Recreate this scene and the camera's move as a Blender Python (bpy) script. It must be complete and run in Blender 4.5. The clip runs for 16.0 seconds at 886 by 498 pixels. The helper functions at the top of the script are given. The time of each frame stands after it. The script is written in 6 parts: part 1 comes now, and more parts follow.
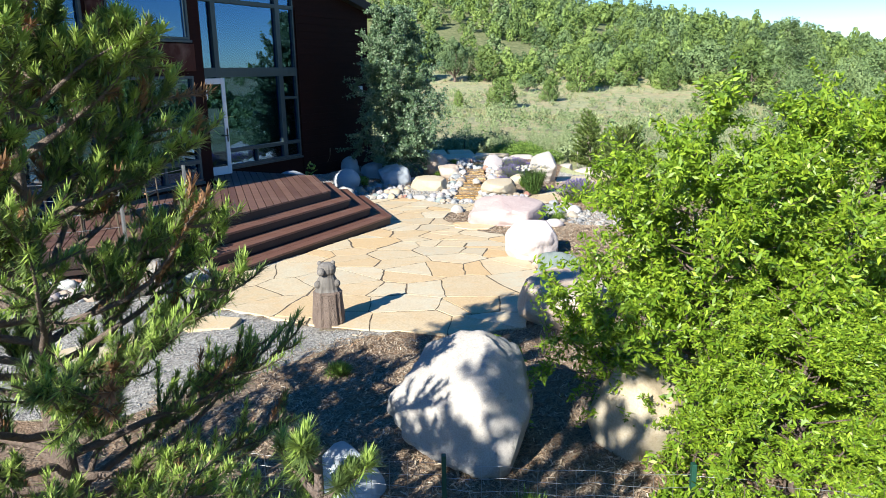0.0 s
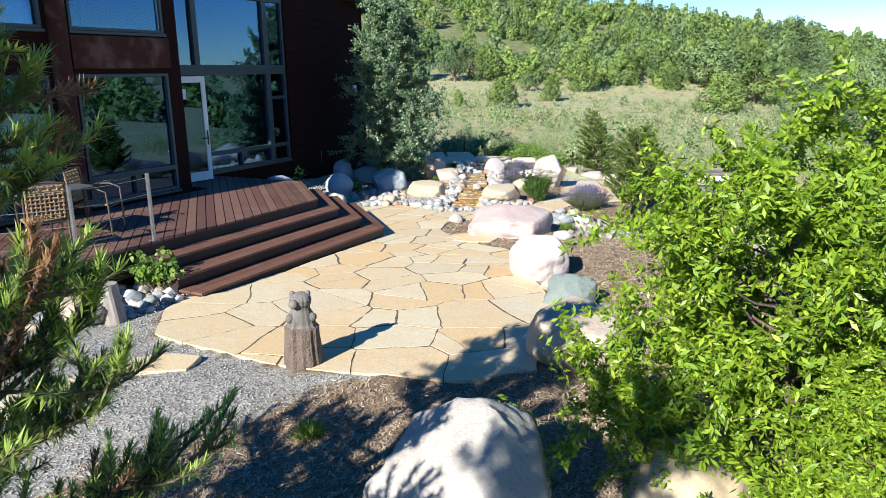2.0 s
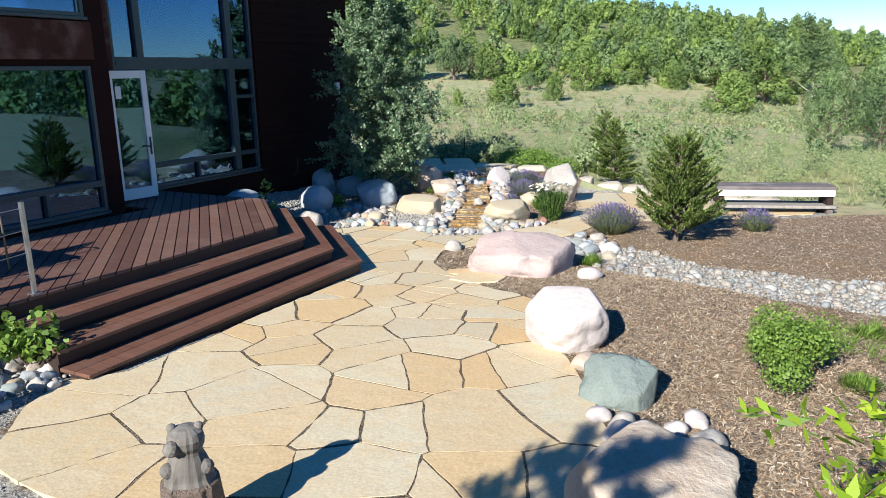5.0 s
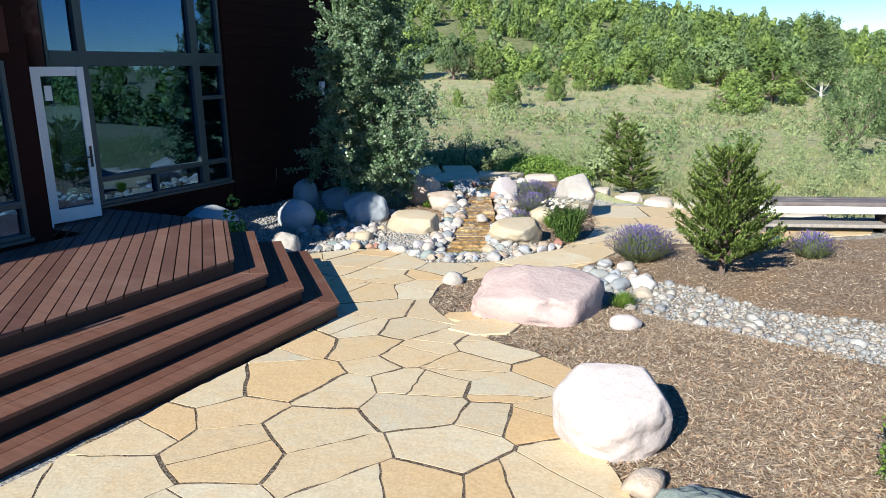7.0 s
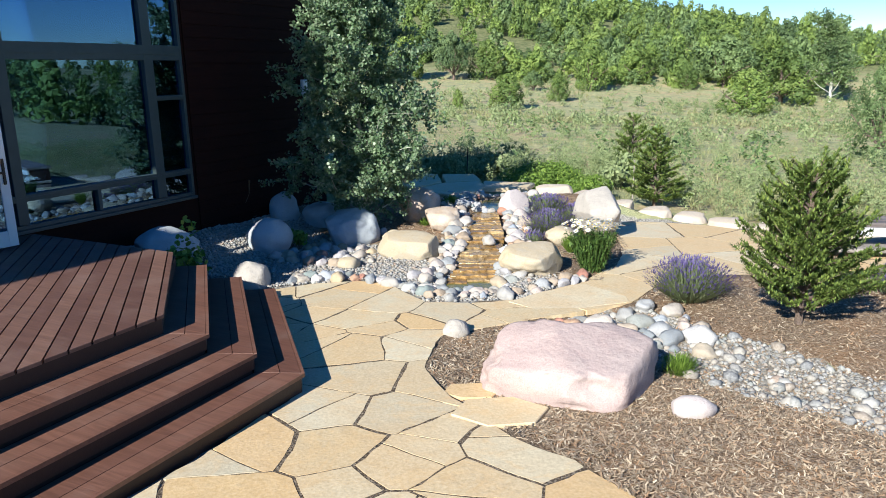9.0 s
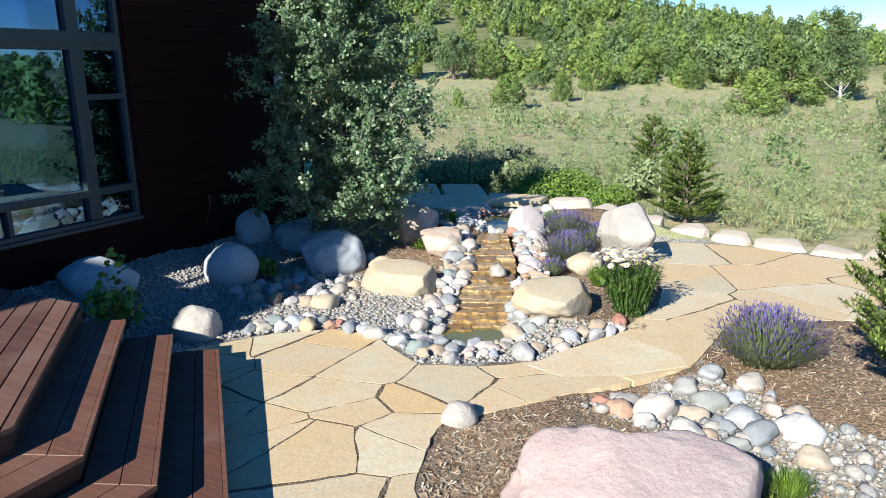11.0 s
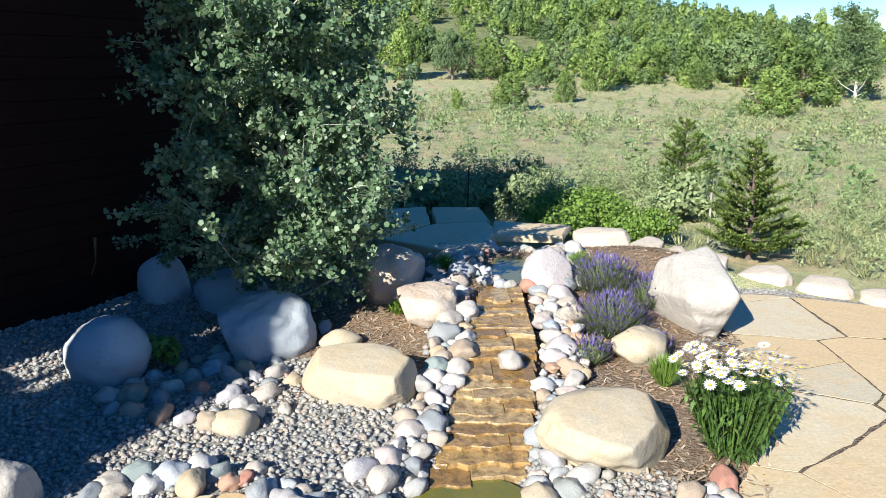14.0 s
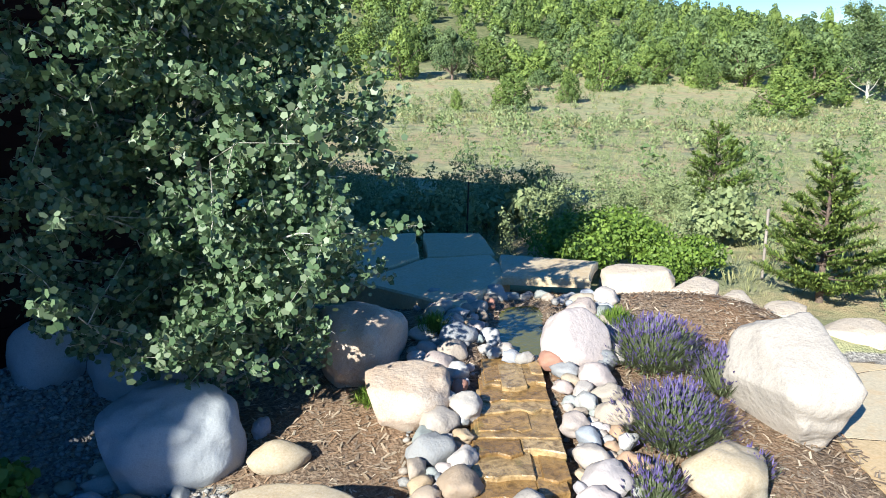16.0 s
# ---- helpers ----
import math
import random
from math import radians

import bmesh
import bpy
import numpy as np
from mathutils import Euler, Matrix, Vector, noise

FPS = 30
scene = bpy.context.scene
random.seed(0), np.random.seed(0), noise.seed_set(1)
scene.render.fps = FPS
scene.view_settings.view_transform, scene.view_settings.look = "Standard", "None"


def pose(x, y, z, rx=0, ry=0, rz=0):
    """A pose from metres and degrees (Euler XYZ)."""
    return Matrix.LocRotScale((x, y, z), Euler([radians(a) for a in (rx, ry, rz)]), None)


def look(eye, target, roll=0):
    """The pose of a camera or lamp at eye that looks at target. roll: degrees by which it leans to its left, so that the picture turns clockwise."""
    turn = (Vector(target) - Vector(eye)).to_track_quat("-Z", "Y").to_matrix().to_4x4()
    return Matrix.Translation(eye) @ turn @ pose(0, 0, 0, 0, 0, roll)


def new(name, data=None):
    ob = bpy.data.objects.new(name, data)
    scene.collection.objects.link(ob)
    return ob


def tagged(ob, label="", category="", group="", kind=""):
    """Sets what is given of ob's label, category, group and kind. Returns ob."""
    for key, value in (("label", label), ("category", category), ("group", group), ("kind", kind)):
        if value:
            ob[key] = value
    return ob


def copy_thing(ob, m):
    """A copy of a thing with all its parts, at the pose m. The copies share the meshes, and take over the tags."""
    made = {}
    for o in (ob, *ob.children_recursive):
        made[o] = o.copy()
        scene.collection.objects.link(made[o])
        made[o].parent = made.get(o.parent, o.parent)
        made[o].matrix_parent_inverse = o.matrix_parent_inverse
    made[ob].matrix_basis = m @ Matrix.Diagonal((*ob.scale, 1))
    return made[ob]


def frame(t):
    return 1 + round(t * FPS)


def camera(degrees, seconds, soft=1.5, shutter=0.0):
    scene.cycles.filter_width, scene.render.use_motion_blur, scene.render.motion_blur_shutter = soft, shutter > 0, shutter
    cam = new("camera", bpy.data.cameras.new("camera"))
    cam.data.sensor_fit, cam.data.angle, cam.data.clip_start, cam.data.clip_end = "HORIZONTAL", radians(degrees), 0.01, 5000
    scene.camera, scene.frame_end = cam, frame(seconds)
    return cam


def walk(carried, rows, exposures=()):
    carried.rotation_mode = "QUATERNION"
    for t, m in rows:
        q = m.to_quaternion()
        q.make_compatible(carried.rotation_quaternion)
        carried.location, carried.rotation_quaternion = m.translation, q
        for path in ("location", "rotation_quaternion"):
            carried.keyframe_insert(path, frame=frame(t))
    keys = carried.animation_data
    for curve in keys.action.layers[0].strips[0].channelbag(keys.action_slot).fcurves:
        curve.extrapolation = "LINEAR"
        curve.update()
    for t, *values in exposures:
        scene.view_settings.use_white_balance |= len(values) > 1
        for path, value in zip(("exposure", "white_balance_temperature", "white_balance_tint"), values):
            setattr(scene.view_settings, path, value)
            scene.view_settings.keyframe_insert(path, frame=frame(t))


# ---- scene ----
cam = camera(62.9, 16.0, 0.6)
METRES, EYE, TILT, LEAN, TURN = 16.0, 2.9, 0.0, 0.0, 0.0
ROWS = [
    (0.0, 0.0, 0.0, 0.0, -0.25, -13.68, 1.05),
    (0.5, 0.0004, 0.0151, -0.0005, -0.25, -13.69, 1.03),
    (1.0, 0.0012, 0.0333, -0.0013, -0.25, -13.69, 1.08),
    (1.5, 0.002, 0.0544, -0.0018, -0.25, -13.69, 1.09),
    (2.0, 0.0031, 0.0786, -0.0025, -0.24, -13.71, 1.0),
    (2.5, 0.0046, 0.1037, -0.0035, -0.25, -13.71, 0.99),
    (3.0, 0.0053, 0.1307, -0.0043, -0.26, -13.72, 0.98),
    (3.5, 0.0063, 0.1601, -0.0056, -0.25, -13.72, 0.98),
    (4.0, 0.0073, 0.1905, -0.0066, -0.26, -13.74, 0.95),
    (6.5, 0.0111, 0.3501, -0.0108, -0.28, -13.76, 0.98),
    (7.0, 0.0115, 0.383, -0.0114, -0.29, -13.76, 0.95),
    (7.5, 0.0119, 0.4161, -0.0123, -0.3, -13.76, 0.95),
    (8.0, 0.012, 0.4493, -0.0133, -0.31, -13.76, 0.95),
    (8.5, 0.012, 0.4825, -0.0145, -0.31, -13.75, 0.96),
    (9.0, 0.0118, 0.5161, -0.0158, -0.31, -13.74, 0.97),
    (11.5, 0.0147, 0.6848, -0.0228, -0.34, -13.72, 0.99),
    (12.0, 0.0165, 0.7195, -0.0242, -0.35, -13.7, 1.02),
    (12.5, 0.0182, 0.7535, -0.0255, -0.36, -13.7, 1.03),
    (13.0, 0.0201, 0.7878, -0.0269, -0.36, -13.69, 1.04),
    (13.5, 0.0217, 0.8222, -0.0284, -0.36, -13.67, 1.08),
    (14.0, 0.023, 0.857, -0.0297, -0.37, -13.64, 1.11),
    (14.5, 0.0246, 0.8922, -0.0307, -0.37, -13.64, 1.11),
    (15.0, 0.0267, 0.9276, -0.0317, -0.37, -13.63, 1.14),
    (15.5, 0.0283, 0.9633, -0.0329, -0.36, -13.6, 1.17),
    (16.0, 0.0295, 0.9988, -0.0336, -0.35, -13.61, 1.15),
]
walk(cam, [(t, pose(0, 0, EYE, TILT, LEAN, TURN) @ pose(METRES * x, METRES * y, METRES * z, 90 + pitch, roll, yaw)) for t, x, y, z, yaw, pitch, roll in ROWS], [(0.0, 1.08), (1.0, 1.06), (2.5, 0.96), (4.0, 0.86), (6.5, 0.83), (12.0, 0.89), (16.0, 0.98)])

# ---- light ----
SUN_TO = Vector((-0.535, -0.845, 0.55)).normalized()
elev = math.asin(SUN_TO.z)
world = bpy.data.worlds.new("sky")
scene.world = world
world.use_nodes = True
wn = world.node_tree.nodes
sky = wn.new("ShaderNodeTexSky")
sky.sky_type = "NISHITA"
sky.sun_disc = False
sky.sun_elevation = elev
sky.sun_rotation = math.atan2(SUN_TO.x, SUN_TO.y)
sky.altitude = 2100
sky.air_density = 1.0
sky.dust_density = 0.0
sky.ozone_density = 3.0
deep = wn.new("ShaderNodeHueSaturation")
deep.inputs["Saturation"].default_value = 1.32
deep.inputs["Hue"].default_value = 0.505
world.node_tree.links.new(sky.outputs[0], deep.inputs["Color"])
world.node_tree.links.new(deep.outputs[0], wn["Background"].inputs[0])
wn["Background"].inputs[1].default_value = 0.088
sun = new("sun", bpy.data.lights.new("sun", "SUN"))
sun.data.energy = 5.0
sun.data.angle = radians(0.53)
sun.data.color = (1.0, 0.98, 0.89)
sun.matrix_world = look(tuple(SUN_TO * 50), (0, 0, 0))

# ---- materials ----
def material(name, build, rough=0.8, metal=0.0, spec=0.5):
    m = bpy.data.materials.new(name)
    m.use_nodes = True
    t = m.node_tree
    b = t.nodes["Principled BSDF"]
    b.inputs["Roughness"].default_value = rough
    b.inputs["Metallic"].default_value = metal
    b.inputs["Specular IOR Level"].default_value = spec
    build(Nodes(t, b))
    return m


class Nodes:
    """Short hand for node trees."""

    def __init__(self, tree, bsdf):
        self.t, self.b = tree, bsdf
        self.co = None

    def n(self, kind, **inputs):
        node = self.t.nodes.new(kind)
        for key, value in inputs.items():
            self.put(node.inputs[key.replace("_", " ")], value)
        return node

    def put(self, socket, value):
        if hasattr(value, "links"):
            self.t.links.new(value, socket)
        else:
            socket.default_value = value

    def coords(self, kind="Object", scale=(1, 1, 1)):
        c = self.t.nodes.new("ShaderNodeTexCoord")
        m = self.t.nodes.new("ShaderNodeMapping")
        m.inputs["Scale"].default_value = scale
        self.t.links.new(c.outputs[kind], m.inputs[0])
        return m.outputs[0]

    def world_at(self, scale=(1, 1, 1)):
        g = self.t.nodes.new("ShaderNodeNewGeometry")
        m = self.t.nodes.new("ShaderNodeMapping")
        m.inputs["Scale"].default_value = scale
        self.t.links.new(g.outputs["Position"], m.inputs[0])
        return m.outputs[0]

    def noise(self, vec, scale, detail=4, rough=0.55, dist=0.0):
        n = self.n("ShaderNodeTexNoise", Scale=scale, Detail=detail, Roughness=rough, Distortion=dist)
        self.t.links.new(vec, n.inputs["Vector"])
        return n.outputs["Fac"]

    def cells(self, vec, scale, out="Distance", feature="F1"):
        n = self.n("ShaderNodeTexVoronoi", Scale=scale)
        n.feature = feature
        self.t.links.new(vec, n.inputs["Vector"])
        return n.outputs[out]

    def ramp(self, fac, *stops):
        r = self.t.nodes.new("ShaderNodeValToRGB")
        el = r.color_ramp.elements
        while len(el) < len(stops):
            el.new(0.5)
        for e, (p, c) in zip(el, stops):
            e.position = p
            e.color = (*c, 1) if len(c) == 3 else c
        self.t.links.new(fac, r.inputs[0])
        return r.outputs[0]

    def mix(self, fac, a, b, mode="MIX"):
        m = self.t.nodes.new("ShaderNodeMix")
        m.data_type, m.blend_type = "RGBA", mode
        self.put(m.inputs[0], fac)
        for s, v in ((m.inputs[6], a), (m.inputs[7], b)):
            self.put(s, (*v, 1) if isinstance(v, tuple) and len(v) == 3 else v)
        return m.outputs[2]

    def maths(self, op, a, b=0.0, clamp=False):
        m = self.t.nodes.new("ShaderNodeMath")
        m.operation, m.use_clamp = op, clamp
        self.put(m.inputs[0], a)
        self.put(m.inputs[1], b)
        return m.outputs[0]

    def rand(self):
        return self.t.nodes.new("ShaderNodeObjectInfo").outputs["Random"]

    def island(self):
        return self.t.nodes.new("ShaderNodeNewGeometry").outputs["Random Per Island"]

    def attr(self, name):
        a = self.t.nodes.new("ShaderNodeAttribute")
        a.attribute_name = name
        return a.outputs["Fac"]

    def colour(self, c):
        self.put(self.b.inputs["Base Color"], (*c, 1) if isinstance(c, tuple) else c)

    def rough(self, r):
        self.put(self.b.inputs["Roughness"], r)

    def bump(self, height, strength=0.4, distance=0.02):
        b = self.n("ShaderNodeBump", Strength=strength, Distance=distance, Height=height)
        self.put(self.b.inputs["Normal"], b.outputs[0])


def flag_build(k):
    v = k.world_at()
    tone = k.ramp(k.rand(), (0.0, (0.60, 0.47, 0.29)), (0.25, (0.64, 0.54, 0.37)), (0.40, (0.64, 0.40, 0.17)), (0.48, (0.58, 0.48, 0.31)), (0.66, (0.66, 0.60, 0.45)), (0.82, (0.52, 0.47, 0.35)), (1.0, (0.66, 0.44, 0.20)))
    big = k.noise(v, 1.6, 5, 0.6, 0.6)
    fine = k.noise(v, 40, 4)
    c = k.mix(k.ramp(big, (0.35, (0, 0, 0)), (0.7, (1, 1, 1))), tone, k.mix(0.5, tone, (0.60, 0.38, 0.17)))
    c = k.mix(0.26, c, k.ramp(fine, (0.3, (0.32, 0.23, 0.13)), (0.7, (0.85, 0.72, 0.52))))
    c = k.mix(k.ramp(k.noise(v, 3.1, 6, 0.7, 1.5), (0.50, (0, 0, 0)), (0.62, (0.5, 0.5, 0.5))), c, k.mix(0.6, c, (0.66, 0.43, 0.20)))
    c = k.mix(k.ramp(k.noise(v, 9, 3), (0.62, (0, 0, 0)), (0.75, (0.35, 0.35, 0.35))), c, (0.42, 0.33, 0.22))
    k.colour(c)
    k.bump(k.maths("ADD", k.noise(v, 6, 6), k.maths("MULTIPLY", fine, 0.3)), 0.35, 0.02)


def rock_build(a, b, dark, scale=3.0, bump=0.5):
    a, b, dark = (tuple(q * 0.88 for q in c) for c in (a, b, dark))

    def build(k):
        v = k.coords("Object")
        r = k.rand()
        n1 = k.noise(v, scale, 6, 0.62, 0.5)
        n2 = k.noise(v, scale * 9, 5, 0.6)
        c = k.mix(k.ramp(n1, (0.3, (0, 0, 0)), (0.68, (1, 1, 1))), a, b)
        c = k.mix(k.ramp(n2, (0.56, (0, 0, 0)), (0.78, (0.7, 0.7, 0.7))), c, dark)
        c = k.mix(0.12, c, k.ramp(k.noise(v, scale * 40, 2), (0.3, (0.2, 0.2, 0.2)), (0.7, (0.9, 0.9, 0.9))))
        k.colour(c)
        k.bump(k.maths("ADD", n1, k.maths("MULTIPLY", n2, 0.45)), bump, 0.06)
    return build


def cobble_build(k):
    v = k.coords("Object")
    r = k.rand()
    tone = k.ramp(r, (0.0, (0.36, 0.37, 0.39)), (0.12, (0.16, 0.19, 0.22)), (0.26, (0.48, 0.44, 0.40)), (0.38, (0.34, 0.24, 0.15)), (0.52, (0.60, 0.58, 0.57)), (0.62, (0.18, 0.24, 0.235)), (0.74, (0.50, 0.39, 0.35)), (0.86, (0.31, 0.36, 0.43)), (0.94, (0.46, 0.34, 0.19)), (0.985, (0.40, 0.14, 0.08)))
    n1 = k.noise(v, 6, 5)
    c = k.mix(k.ramp(n1, (0.4, (0, 0, 0)), (0.7, (0.55, 0.55, 0.55))), tone, k.mix(0.5, tone, (0.22, 0.19, 0.17)))
    c = k.mix(0.15, c, k.ramp(k.noise(v, 70, 2), (0.3, (0.1, 0.1, 0.1)), (0.7, (0.8, 0.8, 0.8))))
    k.colour(c)
    k.bump(k.noise(v, 9, 6), 0.3, 0.03)


def pebble_build(k):
    r = k.island()
    v = k.world_at()
    tone = k.ramp(r, (0.0, (0.30, 0.30, 0.30)), (0.2, (0.19, 0.20, 0.22)), (0.4, (0.42, 0.38, 0.33)), (0.55, (0.33, 0.26, 0.20)), (0.75, (0.50, 0.48, 0.45)), (0.9, (0.24, 0.26, 0.26)), (1.0, (0.36, 0.23, 0.16)))
    k.colour(k.mix(0.4, tone, k.ramp(k.noise(v, 45, 3), (0.3, (0.04, 0.04, 0.04)), (0.7, (0.46, 0.45, 0.43)))))


def chip_build(k):
    r = k.island()
    v = k.world_at()
    tone = k.ramp(r, (0.0, (0.08, 0.055, 0.04)), (0.25, (0.25, 0.19, 0.135)), (0.5, (0.40, 0.32, 0.23)), (0.7, (0.26, 0.13, 0.06)), (0.86, (0.36, 0.27, 0.18)), (1.0, (0.66, 0.58, 0.46)))
    k.colour(k.mix(0.25, tone, k.ramp(k.noise(v, 50, 3), (0.3, (0.1, 0.07, 0.05)), (0.7, (0.5, 0.4, 0.3)))))


def ground_build(k):
    v = k.world_at()
    n_big = k.noise(v, 0.11, 5, 0.6, 0.4)
    n_mid = k.noise(v, 1.3, 6, 0.65)
    n_fine = k.noise(v, 30, 5, 0.7)
    # meadow: dry grass, sage green and bare soil
    meadow = k.ramp(n_mid, (0.30, (0.22, 0.26, 0.14)), (0.46, (0.40, 0.42, 0.22)), (0.60, (0.56, 0.50, 0.28)), (0.72, (0.56, 0.45, 0.30)))
    meadow = k.mix(k.ramp(n_big, (0.42, (0, 0, 0)), (0.62, (0.75, 0.75, 0.75))), meadow, k.ramp(n_mid, (0.35, (0.33, 0.38, 0.22)), (0.65, (0.56, 0.53, 0.30))))
    meadow = k.mix(k.ramp(k.noise(v, 0.42, 4, 0.6), (0.48, (0, 0, 0)), (0.60, (0.85, 0.85, 0.85))), meadow, (0.56, 0.40, 0.26))
    meadow = k.mix(k.ramp(k.noise(v, 0.6, 5, 0.7, 0.5), (0.53, (0, 0, 0)), (0.62, (0.7, 0.7, 0.7))), meadow, (0.22, 0.29, 0.19))
    meadow = k.mix(k.ramp(k.noise(v, 3.6, 5, 0.7, 0.6), (0.50, (0, 0, 0)), (0.60, (0.6, 0.6, 0.6))), meadow, (0.19, 0.23, 0.12))
    meadow = k.mix(0.35, meadow, k.ramp(n_fine, (0.3, (0.10, 0.11, 0.05)), (0.7, (0.52, 0.48, 0.28))))
    meadow = k.mix(k.attr("woods"), meadow, k.ramp(n_mid, (0.35, (0.09, 0.12, 0.05)), (0.65, (0.26, 0.26, 0.13))))
    soil = k.ramp(n_fine, (0.3, (0.08, 0.055, 0.04)), (0.5, (0.22, 0.16, 0.115)), (0.7, (0.42, 0.34, 0.26)))
    soil = k.mix(k.ramp(k.noise(v, 0.9, 3), (0.42, (0, 0, 0)), (0.65, (0.6, 0.6, 0.6))), soil, (0.27, 0.16, 0.09))
    pebbles = k.ramp(k.cells(v, 38, "Color"), (0.1, (0.15, 0.145, 0.14)), (0.5, (0.32, 0.30, 0.27)), (0.9, (0.47, 0.45, 0.41)))
    edge = k.maths("MULTIPLY", k.maths("SUBTRACT", k.noise(v, 5, 4), 0.5), 0.7)
    fm = k.ramp(k.maths("ADD", k.attr("mulch"), edge), (0.42, (0, 0, 0)), (0.58, (1, 1, 1)))
    fg = k.ramp(k.maths("ADD", k.attr("gravel"), edge), (0.42, (0, 0, 0)), (0.58, (1, 1, 1)))
    c = k.mix(fm, meadow, soil)
    c = k.mix(fg, c, pebbles)
    c = k.mix(k.attr("joint"), c, k.ramp(k.cells(v, 90, "Color"), (0.1, (0.07, 0.05, 0.035)), (0.6, (0.17, 0.13, 0.095)), (0.95, (0.34, 0.29, 0.23))))
    k.colour(c)
    k.bump(k.maths("ADD", n_fine, k.maths("MULTIPLY", k.cells(v, 38), 0.6)), 0.6, 0.03)


def wood_build(a, b, along=(1.5, 22, 22), per="rand", worn=(0.34, 0.22, 0.17), amount=0.35):
    def build(k):
        v = k.coords("Object", along)
        r = k.rand() if per == "rand" else k.island()
        c = k.mix(r, a, b)
        g = k.noise(v, 1.0, 6, 0.65, 1.2)
        c = k.mix(k.ramp(g, (0.35, (0, 0, 0)), (0.7, (0.75, 0.75, 0.75))), c, k.mix(0.6, c, (0.03, 0.012, 0.008)))
        w = k.noise(k.world_at(), 2.3, 5)
        c = k.mix(k.ramp(w, (0.5, (0, 0, 0)), (0.72, (amount, amount, amount))), c, worn)
        k.colour(c)
        k.bump(g, 0.25, 0.01)
    return build


def leaf_build(a, b, c3, trans=0.25, far=False):
    def build(k):
        r = k.island()
        v = k.world_at()
        c = k.ramp(r, (0.0, a), (0.5, b), (1.0, c3))
        c = k.mix(k.ramp(k.noise(v, 1.7, 3), (0.35, (0, 0, 0)), (0.7, (0.5, 0.5, 0.5))), c, b)
        if far:
            tone = k.noise(v, 0.16, 2, 0.5)
            c = k.mix(k.ramp(tone, (0.45, (0, 0, 0)), (0.60, (0.6, 0.6, 0.6))), c, tuple(q * w for q, w in zip(a, (0.55, 0.62, 0.75))))
            c = k.mix(k.ramp(k.noise(v, 0.21, 2, 0.5), (0.52, (0, 0, 0)), (0.66, (0.7, 0.7, 0.7))), c, c3)
        k.colour(c)
        tr = k.n("ShaderNodeBsdfTranslucent")
        k.put(tr.inputs[0], c)
        mixs = k.n("ShaderNodeMixShader")
        mixs.inputs[0].default_value = trans
        k.t.links.new(k.b.outputs[0], mixs.inputs[1])
        k.t.links.new(tr.outputs[0], mixs.inputs[2])
        k.t.links.new(mixs.outputs[0], k.t.nodes["Material Output"].inputs[0])
    return build


def plain_build(c, scale=8, amount=0.2):
    def build(k):
        v = k.coords("Object")
        n = k.noise(v, scale, 5)
        k.colour(k.mix(k.ramp(n, (0.35, (0, 0, 0)), (0.75, (amount * 2, amount * 2, amount * 2))), c, tuple(x * 0.55 for x in c)))
        k.bump(k.noise(v, scale * 12, 3), 0.1, 0.004)
    return build


def siding_build(k):
    v = k.coords("Object", (20, 1.2, 20))
    g = k.noise(v, 1.0, 6, 0.65, 1.0)
    c = k.mix(g, (0.012, 0.0045, 0.004), (0.034, 0.011, 0.008))
    c = k.mix(k.ramp(k.noise(k.world_at(), 1.1, 4), (0.45, (0, 0, 0)), (0.75, (0.6, 0.6, 0.6))), c, (0.016, 0.007, 0.006))
    k.colour(c)
    k.bump(g, 0.4, 0.01)


def glass_build(k):
    gl = k.n("ShaderNodeBsdfGlossy", Roughness=0.01)
    gl.inputs[0].default_value = (0.30, 0.60, 1.0, 1)
    tr = k.n("ShaderNodeBsdfTransparent")
    tr.inputs[0].default_value = (0.55, 0.62, 0.6, 1)
    fr = k.n("ShaderNodeFresnel", IOR=1.75)
    f = k.maths("ADD", k.maths("MULTIPLY", fr.outputs[0], 1.5), 0.09, True)
    mx = k.n("ShaderNodeMixShader")
    k.t.links.new(f, mx.inputs[0])
    k.t.links.new(tr.outputs[0], mx.inputs[1])
    k.t.links.new(gl.outputs[0], mx.inputs[2])
    k.t.links.new(mx.outputs[0], k.t.nodes["Material Output"].inputs[0])


def water_build(k):
    v = k.world_at()
    k.colour(k.mix(k.noise(v, 4, 4), (0.20, 0.165, 0.03), (0.10, 0.11, 0.02)))
    k.bump(k.noise(v, 14, 3, 0.5, 1.0), 0.25, 0.02)


M_FLAG = material("sandstone_flag", flag_build, 0.85)
M_PINK = material("pink_granite", rock_build((0.46, 0.32, 0.30), (0.54, 0.42, 0.39), (0.34, 0.23, 0.215), 2.2, 0.4), 0.85)
M_WHITE = material("pale_granite", rock_build((0.60, 0.52, 0.50), (0.54, 0.46, 0.445), (0.42, 0.35, 0.335), 2.5, 0.35), 0.85)
M_GREY = material("grey_granite", rock_build((0.40, 0.36, 0.32), (0.50, 0.45, 0.40), (0.22, 0.20, 0.18), 2.4, 0.45), 0.9)
M_BLUE = material("blue_grey_stone", rock_build((0.39, 0.43, 0.47), (0.47, 0.51, 0.54), (0.29, 0.33, 0.37), 3.0, 0.2), 0.8)
M_TAN = material("tan_sandstone", rock_build((0.52, 0.39, 0.22), (0.45, 0.40, 0.31), (0.40, 0.27, 0.14), 1.7, 0.22), 0.88)
M_RUST = material("rust_stained_sandstone", rock_build((0.50, 0.34, 0.22), (0.58, 0.50, 0.42), (0.33, 0.18, 0.12), 2.6), 0.88)
